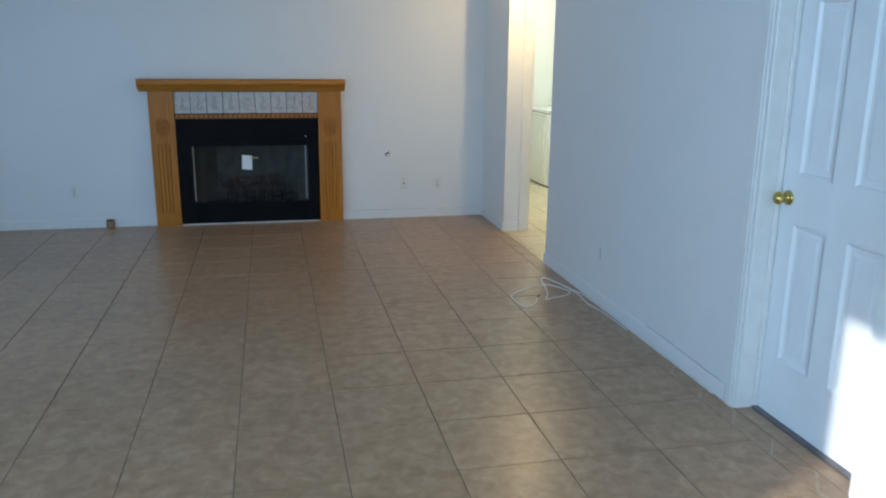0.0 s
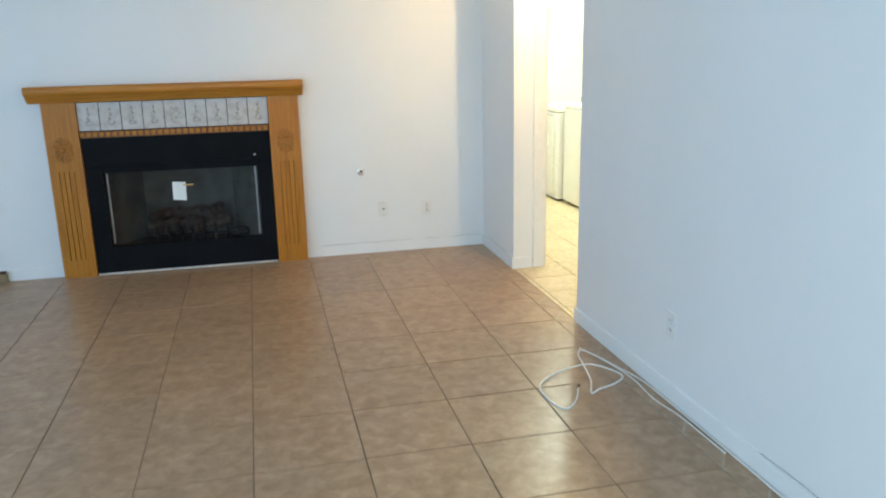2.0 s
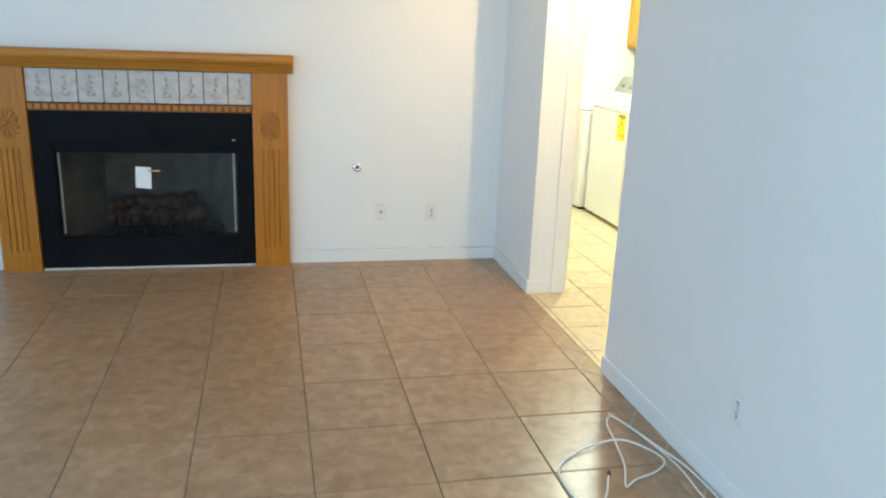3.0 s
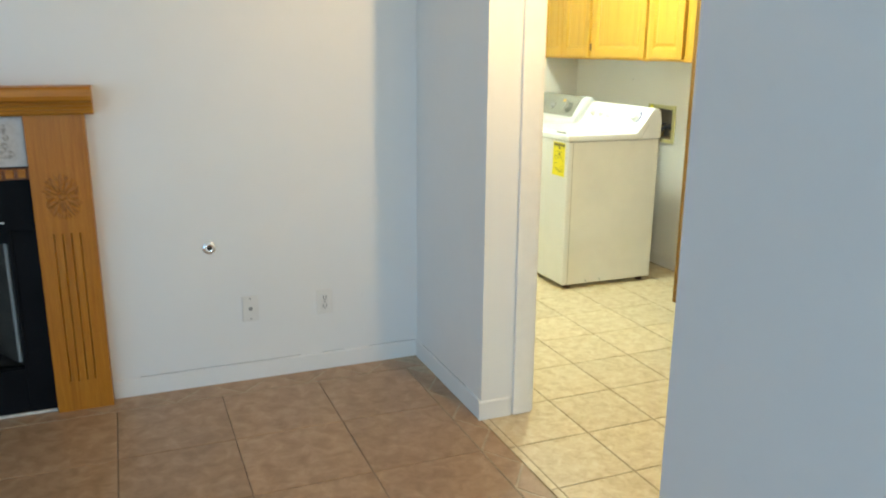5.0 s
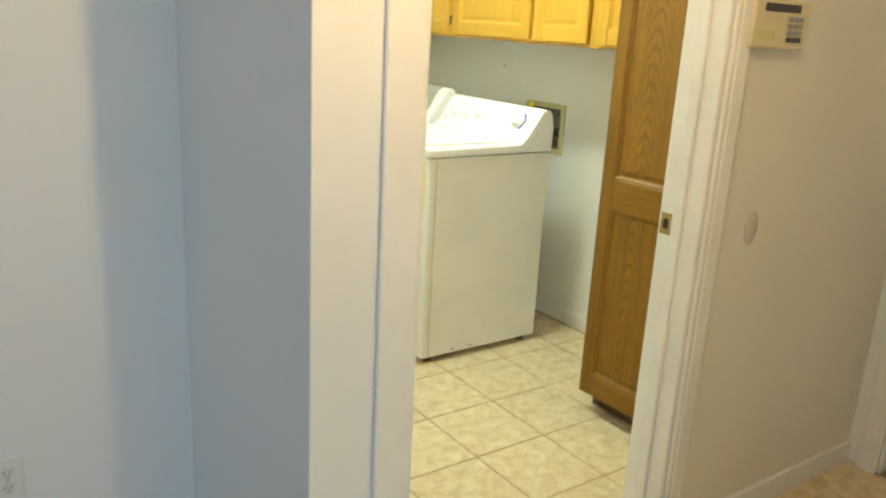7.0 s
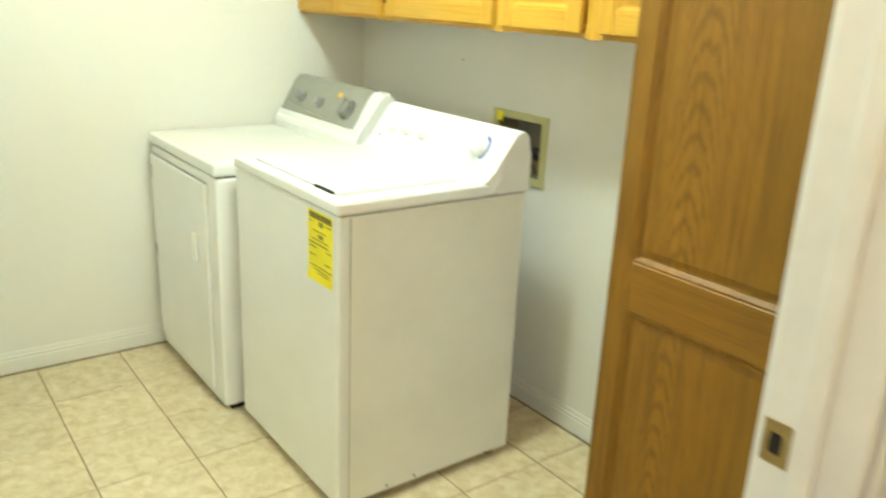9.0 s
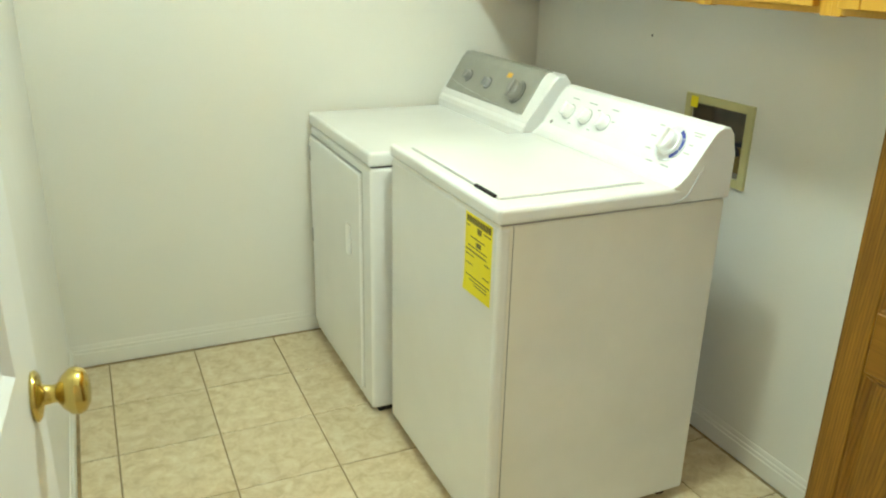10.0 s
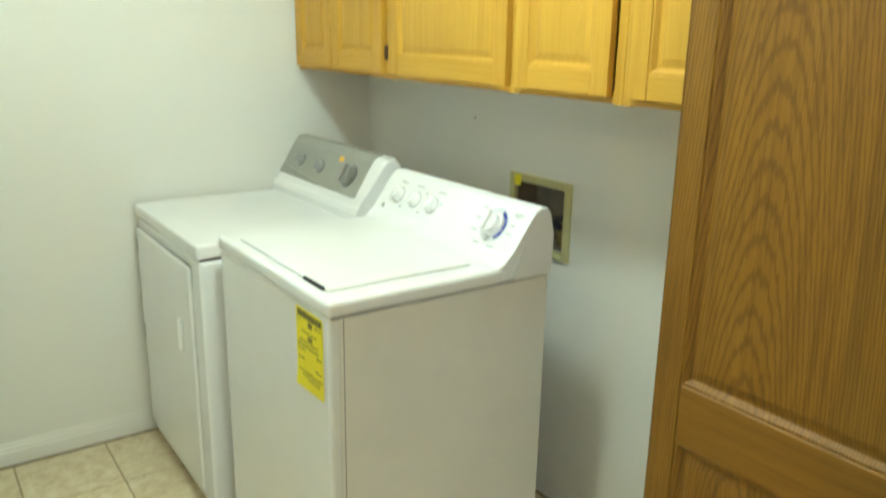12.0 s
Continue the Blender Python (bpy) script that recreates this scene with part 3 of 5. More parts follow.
for z in (0.20, 1.02, 1.80):
    bm = lathe(bmesh.new(), [(0.006, 0), (0.006, 0.09)], Matrix.Translation((HX1 + 0.022, 6.782, z)), 10)
    cuboid(bm, (HX1 + 0.027, 6.752, z), (HX1 + 0.0295, 6.778, z + 0.09))
    part("hinge", bm, M_BRASS_D, hdoor, "aged brass hinge")

# ---- fireplace ----
fp = thing("fireplace", (0.09, 7.60, 0.0), "oak fireplace surround with black steel insert, unlit", "fireplace")
FX0, FX1 = -0.728, 0.912
PX = ((-0.728, -0.520), (0.706, 0.912))
YF = 7.572


def fluted_post(x0, x1):
    post = part("post", box((x0, YF, 0.0), (x1, YN, 0.125)), M_OAK_Z, fp, "honey oak post with flutes and carved rosette")
    # fluted shaft between z 0.125 and 0.735
    n, lip = 4, 0.042
    w = (x1 - x0 - 2 * lip) / n
    out = [(x0, YN), (x0, YF)]
    for i in range(n):
        a = x0 + lip + i * w
        out += [(a + 0.012, YF), (a + 0.016, YF + 0.0085), (a + w / 2, YF + 0.012), (a + w - 0.016, YF + 0.0085), (a + w - 0.012, YF)]
    out += [(x1, YF), (x1, YN)]
    part("fluted_shaft", prism(bmesh.new(), out, 2, 0.125, 0.730), M_OAK_Z, post)
    part("post_top", box((x0, YF, 0.730), (x1, YN, 1.178)), M_OAK_Z, post)
    # carved ornament: two fans of leaves about a bud, with side scrolls
    cx, cz = (x0 + x1) / 2, 0.872
    bm = bmesh.new()

    def carved(dx, dz, turn, length, width, lift=0.007):
        m = Matrix.Translation((cx + dx, YF + 0.001, cz + dz)) @ Matrix.Rotation(-turn, 4, "Y") @ Matrix.Diagonal((length, lift, width, 1))
        bmesh.ops.create_icosphere(bm, subdivisions=2, radius=1.0, matrix=m)

    for way in (1, -1):
        for a, length in ((90, 0.040), (62, 0.037), (118, 0.037), (34, 0.031), (146, 0.031)):
            an = radians(a * way)
            carved(math.cos(an) * (length + 0.010), math.sin(an) * (length + 0.012), an, length, 0.0095)
            carved(math.cos(an + 0.22) * (length + 0.030), math.sin(an + 0.22) * (length + 0.034), an + 0.5, length * 0.4, 0.006, 0.005)
        carved(way * 0.042, 0.0, 0.0, 0.016, 0.012)
        carved(way * 0.050, 0.018, way * 0.9, 0.013, 0.006)
        carved(way * 0.050, -0.018, -way * 0.9, 0.013, 0.006)
    carved(0.0, 0.0, 0.0, 0.015, 0.015, 0.010)
    # darker than the post: the carving's shading is put into its colour
    part("rosette", bm, plain("relief_shade_oak", (0.38, 0.140, 0.013), 0.5, spread=0.3, scale=60) if "relief_shade_oak" not in bpy.data.materials else bpy.data.materials["relief_shade_oak"], post, "carved rosette with relief shade in its colour")


for x0, x1 in PX:
    fluted_post(x0, x1)
# mantel with a stepped, reeded front
prof = [(YN, 1.178), (7.566, 1.178), (7.564, 1.183), (7.550, 1.186), (7.548, 1.197), (7.534, 1.200), (7.531, 1.212), (7.517, 1.215), (7.514, 1.227), (7.500, 1.230), (7.492, 1.236), (7.488, 1.250), (7.489, 1.274), (7.496, 1.283), (YN, 1.283)]
part("mantel", prism(bmesh.new(), prof, 0, -0.800, 0.945), M_OAK_X, fp, "oak mantel shelf with a stepped front")
part("tile_backing", box((-0.520, 7.600, 0.9855), (0.706, YN, 1.1775)), M_DARK, fp)
tw = (0.706 + 0.520) / 9


def leaf(tile, x, z, turn, length, width):
    """One low raised leaf of a tile's figure."""
    bm = bmesh.new()
    bmesh.ops.create_icosphere(bm, subdivisions=1, radius=1.0, matrix=Matrix.Translation((x, 7.592, z)) @ Matrix.Rotation(-turn, 4, "Y") @ Matrix.Diagonal((length, 0.0015, width * 1.35, 1)))
    part("raised_figure", bm, M_FIGURE, tile, "dark raised leaf figure")


for i in range(9):
    a = -0.520 + i * tw
    part("figured_tile", box((a + 0.002, 7.592, 0.990), (a + tw - 0.002, 7.604, 1.174), 0.0025, 1), M_MARBLE, fp, "grey figured ceramic tile")
    ft = bpy.data.objects["fireplace"].children[-1]
    cx = a + tw / 2
    tr = random.Random(40 + i)
    if i == 4:
        # a wreath of leaves fills this one
        for k in range(16):
            an = k * math.tau / 16
            sw = tr.uniform(0.55, 1.1)
            leaf(ft, cx + 0.038 * sw * math.cos(an), 1.082 + 0.062 * sw * math.sin(an), an + tr.uniform(0.2, 2.4), tr.uniform(0.008, 0.018), tr.uniform(0.003, 0.006))
        for k in range(5):
            leaf(ft, cx + tr.uniform(-0.02, 0.02), 1.082 + tr.uniform(-0.03, 0.03), tr.uniform(0, 3), 0.014, 0.005)
    else:
        # an upright sprig over a small mound
        leaf(ft, cx, 1.128, 1.45 + tr.uniform(-0.15, 0.15), 0.024, 0.006)
        leaf(ft, cx + 0.004, 1.098, 1.57, 0.016, 0.009)
        leaf(ft, cx - 0.004, 1.066, 1.3 + tr.uniform(0, 0.5), 0.020, 0.010)
        leaf(ft, cx - 0.014, 1.045, 0.6, 0.018, 0.006)
        leaf(ft, cx + 0.016, 1.042, 2.4, 0.017, 0.006)
        leaf(ft, cx, 1.028, 0.05, 0.030, 0.006)
# rail coloured dark to give the shade in the gaps between dentils
part("dentil_rail", box((-0.520, 7.590, 0.942), (0.706, YN, 0.985), 0.001, 1), plain("gap_shade_oak", (0.20, 0.065, 0.010), 0.5, spread=0.3, scale=40), fp, "oak rail with the dentil gaps' shade in its colour")
part("hearth_joint", box((-0.516, 7.592, 0.0), (0.702, 7.606, 0.0115), 0.002, 1), plain("white_joint", (0.62, 0.60, 0.56), 0.8, spread=0.15, scale=30), fp, "white caulk line on the floor")
for i in range(30):
    a = -0.516 + i * 0.0408
    part("dentil", box((a, 7.580, 0.950), (a + 0.027, 7.5905, 0.980), 0.002, 1), M_OAK_X, fp)
# black insert
OX0, OX1, OZ0, OZ1 = -0.410, 0.605, 0.190, 0.745
insert = part("insert_face", box((-0.518, 7.598, OZ1 + 0.0003), (0.704, YN + 0.02, 0.941), 0.002), M_BLACK, fp, "black painted steel front")
for lo, hi in (((-0.518, 7.598, 0.012), (OX0, YN + 0.02, OZ1)), ((OX1, 7.598, 0.012), (0.704, YN + 0.02, OZ1)), ((OX0 + 0.0003, 7.598, 0.012), (OX1 - 0.0003, YN + 0.02, OZ0))):
    part("face_panel", box(lo, hi, 0.002), M_BLACK, insert)
bm = boxes(((OX0, 7.590, OZ1 - 0.006), (OX1, 7.5975, OZ1 + 0.012)), ((OX0, 7.590, OZ0 - 0.012), (OX1, 7.5975, OZ0 + 0.006)), ((OX0 - 0.012, 7.590, OZ0 - 0.012), (OX0, 7.5975, OZ1 + 0.012)), ((OX1, 7.590, OZ0 - 0.012), (OX1 + 0.012, 7.5975, OZ1 + 0.012)))
part("opening_trim", bm, M_BLACK, insert)
part("maker_mark", box((0.584, 7.5955, 0.780), (0.600, 7.5978, 0.784)), M_PAPER, insert, "small pale bar")
part("hood_lip", box((OX0, 7.61, OZ1 - 0.045), (OX1, 7.63, OZ1 - 0.001)), M_BLACK, insert)
# firebox: splayed sides
bx0, bx1, yb, y0 = -0.215, 0.415, 8.02, 7.662
bm = bmesh.new()
q = [(OX0 - 0.02, y0), (bx0, yb), (bx1, yb), (OX1 + 0.02, y0)]
lo = [bm.verts.new((x, y, 0.16)) for x, y in q]
hi = [bm.verts.new((x, y, 0.78)) for x, y in q]
for i in range(3):
    bm.faces.new((lo[i], lo[i + 1], hi[i + 1], hi[i]))
bm.faces.new(lo)
bm.faces.new(hi)
part("firebox", bm, M_SOOT, fp, "sooty grey refractory lining")
part("firebox_shell", boxes(((-0.55, 7.772, -0.1), (0.74, 7.79, 0.155)), ((-0.55, 8.06, -0.1), (0.74, 8.2, 1.3)), ((-0.75, 7.772, -0.1), (-0.55, 8.2, 1.3)), ((0.74, 7.772, -0.1), (0.94, 8.2, 1.3)), ((-0.55, 7.772, 1.0), (0.74, 8.06, 1.3)), ((-0.55, 7.79, -0.1), (0.74, 8.06, -0.02))), M_DARK, fp)
# side edges of the doors: light on the frame's sides put in as pale colour
for x in (OX0 + 0.012, OX1 - 0.024):
    part("door_edge", box((x, 7.640, OZ0 + 0.02), (x + 0.012, 7.648, OZ1 - 0.05), 0.002, 1), plain("lit_edge_metal", (0.55, 0.54, 0.52), 0.5, spread=0.1) if "lit_edge_metal" not in bpy.data.materials else bpy.data.materials["lit_edge_metal"], insert, "pale steel edge strip with its lit look in the colour")
for a, b in ((OX0, 0.0965), (0.0985, OX1)):
    p = part("glass_door", box((a, 7.628, OZ0 + 0.002), (b, 7.632, OZ1 - 0.046)), M_FIREGLASS, insert, "dark tinted glass door")
    p.visible_shadow = False
# logs on a grate
grate = part("grate", bmesh.new(), M_GRATE, fp)
for i in range(7):
    x = -0.12 + i * 0.08
    bm = tube(bmesh.new(), smooth_path([(x, 7.72, 0.29), (x, 7.74, 0.215), (x, 7.86, 0.205), (x, 7.95, 0.22)], 4), 0.009, 6)
    cuboid(bm, (x - 0.008, 7.75, 0.161), (x + 0.008, 7.766, 0.21))
    part("grate_bar", bm, M_GRATE, grate)
part("grate_rail", box((-0.14, 7.80, 0.196), (0.38, 7.815, 0.208)), M_GRATE, grate)


def gas_log(a, b, r):
    bm = bmesh.new()
    a, b = Vector(a), Vector(b)
    pts = [a.lerp(b, k / 14) for k in range(15)]
    rings = []
    d = (b - a).normalized()
    s = d.cross(Vector((0, 0, 1))).normalized()
    u = s.cross(d)
    prev = None
    for k, c in enumerate(pts):
        env = 1.0 if 0 < k < 14 else 0.72
        ring = []
        for j in range(14):
            an = j * math.tau / 14
            rr = r * env * (1 + 0.20 * math.sin(k * 1.3 + r * 200) * (1 if 2 < k < 12 else 0.4) + 0.42 * noise.noise(Vector((c.x * 14 + r * 90, math.cos(an) * 1.6, math.sin(an) * 1.6 + c.z * 9))))
            ring.append(bm.verts.new(c + rr * (s * math.cos(an) + u * math.sin(an))))
        if prev:
            for j in range(14):
                bm.faces.new((prev[j], prev[(j + 1) % 14], ring[(j + 1) % 14], ring[j]))
        else:
            bm.faces.new(ring[::-1])
        prev = ring
    bm.faces.new(prev)
    part("gas_log", bm, M_LOG, fp, "brown moulded ceramic log", smooth=True)


gas_log((-0.19, 7.80, 0.27), (0.14, 7.84, 0.275), 0.052)
gas_log((0.08, 7.79, 0.265), (0.40, 7.83, 0.275), 0.052)
gas_log((-0.10, 7.90, 0.34), (0.34, 7.88, 0.345), 0.045)
gas_log((-0.16, 7.76, 0.345), (-0.02, 7.90, 0.365), 0.034)
gas_log((0.22, 7.77, 0.345), (0.33, 7.89, 0.385), 0.036)
part("gas_line", tube(bmesh.new(), smooth_path([(0.40, 7.76, 0.175), (0.50, 7.72, 0.20), (0.49, 7.70, 0.25), (0.40, 7.71, 0.245), (0.36, 7.75, 0.20), (0.45, 7.73, 0.17), (0.56, 7.70, 0.172)], 8), 0.006, 8), M_GRATE, fp, "thin dark gas line")
# card clipped to the glass door
card = thing("instruction_card", (0.07, 7.626, 0.483), "white paper card clipped to the fireplace glass", "card")
part("sheet", prism(bmesh.new(), [(0.022, 0.492), (0.110, 0.483), (0.113, 0.612), (0.026, 0.618)], 1, 7.622, 7.6265), M_PAPER, card)
part("clip", box((0.095, 7.612, 0.588), (0.165, 7.6225, 0.598), 0.003), M_CLIP, card, "small brass clip")


# ---- wall fixtures ----
def wall_plate(at, axis, kind, label):
    """A plate on a wall; axis says where it faces: '-y' or '-x'."""
    ob = thing("wall_outlet" if kind == "duplex" else "wall_plate", at, label, "outlet")
    x, y, z = at
    def slab(u0, u1, d0, d1, z0, z1, bevel=0.0):
        return box((x + u0, y - d1, z + z0), (x + u1, y - d0, z + z1), bevel, 1) if axis == "-y" else box((x - d1, y + u0, z + z0), (x - d0, y + u1, z + z1), bevel, 1)
    part("plate", slab(-0.035, 0.035, 0.0, 0.005, -0.057, 0.057, 0.002), M_PLATE, ob)
    if kind == "duplex":
        for dz in (0.020, -0.020):
            s = part("socket", slab(-0.016, 0.016, 0.0045, 0.008, dz - 0.014, dz + 0.014, 0.004), M_PLATE, ob)
            part("slot", slab(-0.008, -0.005, 0.0075, 0.0085, dz - 0.004, dz + 0.008), M_INK, s)
            part("slot", slab(0.005, 0.008, 0.0075, 0.0085, dz - 0.004, dz + 0.008), M_INK, s)
            part("slot", slab(-0.0025, 0.0025, 0.0075, 0.0085, dz - 0.011, dz - 0.006), M_INK, s)
    elif kind == "coax":
        part("jack", lathe(bmesh.new(), [(0.009, 0.004), (0.009, 0.008), (0.005, 0.009), (0.005, 0.016), (0.0, 0.016)], toward(at, axis), 12), M_GREY, ob, "small metal jack")
    for dz in (0.045, -0.045) if kind != "duplex" else (0.0,):
        part("screw", slab(-0.003, 0.003, 0.0045, 0.006, dz - 0.003, dz + 0.003), M_GREY, ob)
    return ob


wall_plate((1.488, YN, 0.326), "-y", "coax", "white plastic cable plate with a metal jack")
wall_plate((1.815, YN, 0.320), "-y", "duplex", "white plastic duplex outlet on the wall")
wall_plate((-1.400, YN, 0.316), "-y", "duplex", "white plastic duplex outlet on the wall")
wall_plate((XE, 4.792, 0.333), "-x", "duplex", "white plastic duplex outlet on the wall")
gas = thing("gas_valve_cover", (1.334, YN, 0.612), "round bright gas valve cover with dark centre", "valve")
part("flange", lathe(bmesh.new(), [(0.030, 0.0), (0.030, 0.003), (0.027, 0.009), (0.020, 0.0125), (0.011, 0.0145), (0.0095, 0.012), (0.0092, 0.004)], toward((1.334, YN, 0.612), "-y"), 28), plain("bright_flange", (0.92, 0.92, 0.91), 0.15, 0.95, spread=0.04), gas, "", False, True)
part("key_hole", lathe(bmesh.new(), [(0.0092, 0.0035), (0.0088, 0.0095), (0.0, 0.0095)], toward((1.334, YN, 0.612), "-y"), 20), M_DARK, gas, "dark round socket")
plug = thing("floor_plug", (-1.122, 7.606, 0.0), "small brown box standing against the baseboard", "box")
part("body", box((-1.155, 7.585, 0.0), (-1.090, 7.623, 0.062), 0.004), M_BROWNBOX, plug)
part("cap", box((-1.150, 7.583, 0.0625), (-1.095, 7.623, 0.075), 0.004), M_RUBBER, plug, "darker cap")

# loose cable on the floor
cable = thing("cable", (2.0, 5.0, 0.0), "white cable lying in loose loops on the floor", "cable")
Z = 0.006
pts = [(1.925, 4.985, Z), (1.86, 4.86, Z), (1.79, 4.80, Z), (1.755, 4.88, Z), (1.757, 5.02, Z), (1.82, 5.11, Z), (1.93, 5.17, 0.012), (2.06, 5.19, 0.018), (2.15, 5.12, Z), (2.165, 5.04, Z), (2.10, 4.98, Z),
       (2.01, 4.945, Z), (1.95, 4.90, 0.014), (2.00, 5.02, 0.014), (2.03, 5.17, 0.024), (2.06, 5.31, 0.016), (2.11, 5.39, Z), (2.15, 5.30, Z), (2.19, 5.14, Z), (2.228, 4.98, Z), (2.236, 4.75, Z), (2.238, 4.4, Z), (2.237, 4.0, Z), (2.239, 3.7, Z), (2.238, 3.42, Z)]
part("sheath", tube(bmesh.new(), smooth_path(pts, 8), 0.0037, 8), M_CABLE, cable, "", False, True)
part("connector", lathe(bmesh.new(), [(0.007, 0.0), (0.007, 0.022), (0.004, 0.024), (0.004, 0.032)], Matrix.Translation((1.923, 4.981, 0.007)) @ pose(0, 0, 0, -90, 0, -28), 10), M_RUBBER, cable, "small brown metal connector")
strand = thing("thin_cable", (2.15, 5.2, 0.0), "thin white cable lying beside the wall", "cable")
part("sheath", tube(bmesh.new(), smooth_path([(2.115, 5.42, 0.004), (2.17, 5.22, 0.004), (2.20, 5.0, 0.004), (2.19, 4.8, 0.004), (2.215, 4.6, 0.004), (2.222, 4.3, 0.004)], 8), 0.0032, 7), M_CABLE, strand, "", False, True)

# hall: keypad, filler patch, door stop
pad = thing("alarm_keypad", (3.487, HY1, 1.463), "cream plastic alarm keypad with dark display", "keypad")
part("case", box((3.378, HY1 - 0.028, 1.405), (3.598, HY1, 1.521), 0.006), M_CREAM, pad)
part("display", box((3.415, HY1 - 0.0295, 1.492), (3.560, HY1 - 0.0275, 1.511)), M_INK, pad, "dark display strip")
part("speaker_mark", box((3.40, HY1 - 0.029, 1.425), (3.47, HY1 - 0.0275, 1.447)), M_BEIGE, pad)
for i in range(4):
    for j in range(3):
        part("key", box((3.515 + j * 0.022, HY1 - 0.031, 1.422 + i * 0.016), (3.533 + j * 0.022, HY1 - 0.0275, 1.434 + i * 0.016), 0.001, 1), M_GREY if i else M_INK, pad, "dark grey key")
patch = thing("filler_patch", (3.545, HY1, 0.94), "dull oval filler patch on the hall wall", "patch")
bm = lathe(bmesh.new(), [(0.0, 0.0), (0.030, 0.0), (0.028, 0.0012), (0.0, 0.0016)], toward((0, 0, 0), "-y") @ Matrix.Diagonal((1.0, 1.6, 1.0, 1)), 26)
bm.transform(Matrix.Translation((3.545, HY1, 0.94)))
part("filler", bm, M_PATCH, patch, "", False, True)
stop = thing("door_stop", (3.56, HY1 - 0.013, 0.05), "short brown rubber door stop on the baseboard", "door stop")
part("post", lathe(bmesh.new(), [(0.009, 0.0), (0.006, 0.004), (0.006, 0.045), (0.0, 0.046)], toward((3.56, HY1 - 0.011, 0.05), "-y"), 12), M_BRASS_D, stop)
part("tip", lathe(bmesh.new(), [(0.010, 0.042), (0.012, 0.046), (0.011, 0.060), (0.0, 0.062)], toward((3.56, HY1 - 0.011, 0.05), "-y"), 12), M_RUBBER, stop, "brown rubber tip")


def ceiling_light(x, y, drop=0.0, label="round ceiling light with glowing glass bowl"):
    """A round glass lamp under the ceiling; drop: the length of the stem on which it hangs."""
    ob = thing("ceiling_light", (x, y, TOP), label, "ceiling light", "ceiling lights")
    z = TOP - drop
    if drop:
        part("canopy", lathe(bmesh.new(), [(0.0, 0.0), (0.06, 0.0), (0.058, 0.012), (0.02, 0.028), (0.0, 0.028)], toward((x, y, TOP - 0.001), "-z"), 24), M_BRASS_D, ob, "brass ceiling plate")
        part("stem", lathe(bmesh.new(), [(0.007, 0.027), (0.007, drop)], toward((x, y, TOP), "-z"), 10), M_BRASS_D, ob, "thin brass stem")
    part("base", lathe(bmesh.new(), [(0.0, 0.0), (0.15, 0.0), (0.15, 0.015), (0.13, 0.022), (0.0, 0.022)], toward((x, y, z - 0.001), "-z"), 32), M_BRASS_D, ob, "brass rim")
    part("bowl", lathe(bmesh.new(), [(0.128, 0.0225), (0.122, 0.04), (0.098, 0.062), (0.06, 0.076), (0.0, 0.082)], toward((x, y, z), "-z"), 32), M_BOWL, ob, "frosted glass bowl", False, True)
    return ob


ceiling_light(3.40, 8.22)
ceiling_light(2.40, 6.38, 0.27, "glowing glass bowl light on a short brass stem")

# ---- laundry room ----
WX0, WX1, WY0, WY1, WZ = 3.432, 4.072, 8.282, 8.964, 0.938


def screw_row(parent, y, z, xs):
    for x in xs:
        part("screw", lathe(bmesh.new(), [(0.005, 0.0), (0.004, 0.003), (0.0, 0.003)], toward((x, y, z), "-y"), 8), M_GREY, parent)


def appliance_knob(parent, at, r, h, material, tilt, name="knob", label="", grip=True):
    """A dial on a console face that leans back; tilt: degrees from the upright."""
    m = Matrix.Translation(at) @ pose(0, 0, 0, 0, -90 + tilt, 0)
    bm = lathe(bmesh.new(), [(r * 1.15, 0.0), (r * 1.12, h * 0.25), (r, h * 0.3), (r * 0.94, h * 0.85), (r * 0.8, h), (0.0, h)], m, 24)
    if grip:
        g = bmesh.new()
        cuboid(g, (-r * 0.95, -r * 0.2, h * 0.6), (r * 0.95, r * 0.2, h * 1.35), r * 0.1, 1)
        g.transform(m)
        me = bpy.data.meshes.new("grip")
        g.to_mesh(me)
        g.free()
        bm.from_mesh(me)
        bpy.data.meshes.remove(me)
    return part(name, bm, material, parent, label)


wash = thing("washing_machine", (3.78, 8.63, 0.0), "white top-loading washing machine with yellow label", "washing machine")
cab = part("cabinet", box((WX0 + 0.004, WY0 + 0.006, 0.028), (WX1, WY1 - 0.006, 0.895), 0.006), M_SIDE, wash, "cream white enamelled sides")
part("front_panel", box((WX0, WY0 + 0.004, 0.030), (WX0 + 0.034, WY1 - 0.004, 0.893), 0.010, 3), M_ENAMEL, wash, "white enamelled front")
part("seam", box((WX0 + 0.037, WY0 + 0.0052, 0.035), (WX0 + 0.0392, WY0 + 0.0065, 0.892)), M_GREY, cab)
part("top_gap", box((WX0 + 0.010, WY0 + 0.010, 0.894), (WX1 - 0.005, WY1 - 0.010, 0.8995)), M_GREY, wash)
bm = box((WX0 - 0.004, WY0, 0.8985), (WX1 + 0.006, WY1, WZ), 0.011, 3)
top = part("top_deck", bm, M_ENAMEL, wash, "glossy white top deck", False, False)
LID = ((3.464, 8.350), (3.862, 8.875))
part("lid_gap", box((LID[0][0] - 0.003, LID[0][1] - 0.003, WZ - 0.002), (LID[1][0] + 0.003, LID[1][1] + 0.003, WZ + 0.0006)), M_GREY, top)
lid = part("lid", box((LID[0][0], LID[0][1], WZ - 0.001), (LID[1][0], LID[1][1], WZ + 0.006), 0.005, 3), M_ENAMEL, wash, "white hinged lid")
part("finger_slot", box((3.458, 8.365, WZ - 0.001), (3.468, 8.470, WZ + 0.0072), 0.003), M_DARK, lid, "dark finger slot")
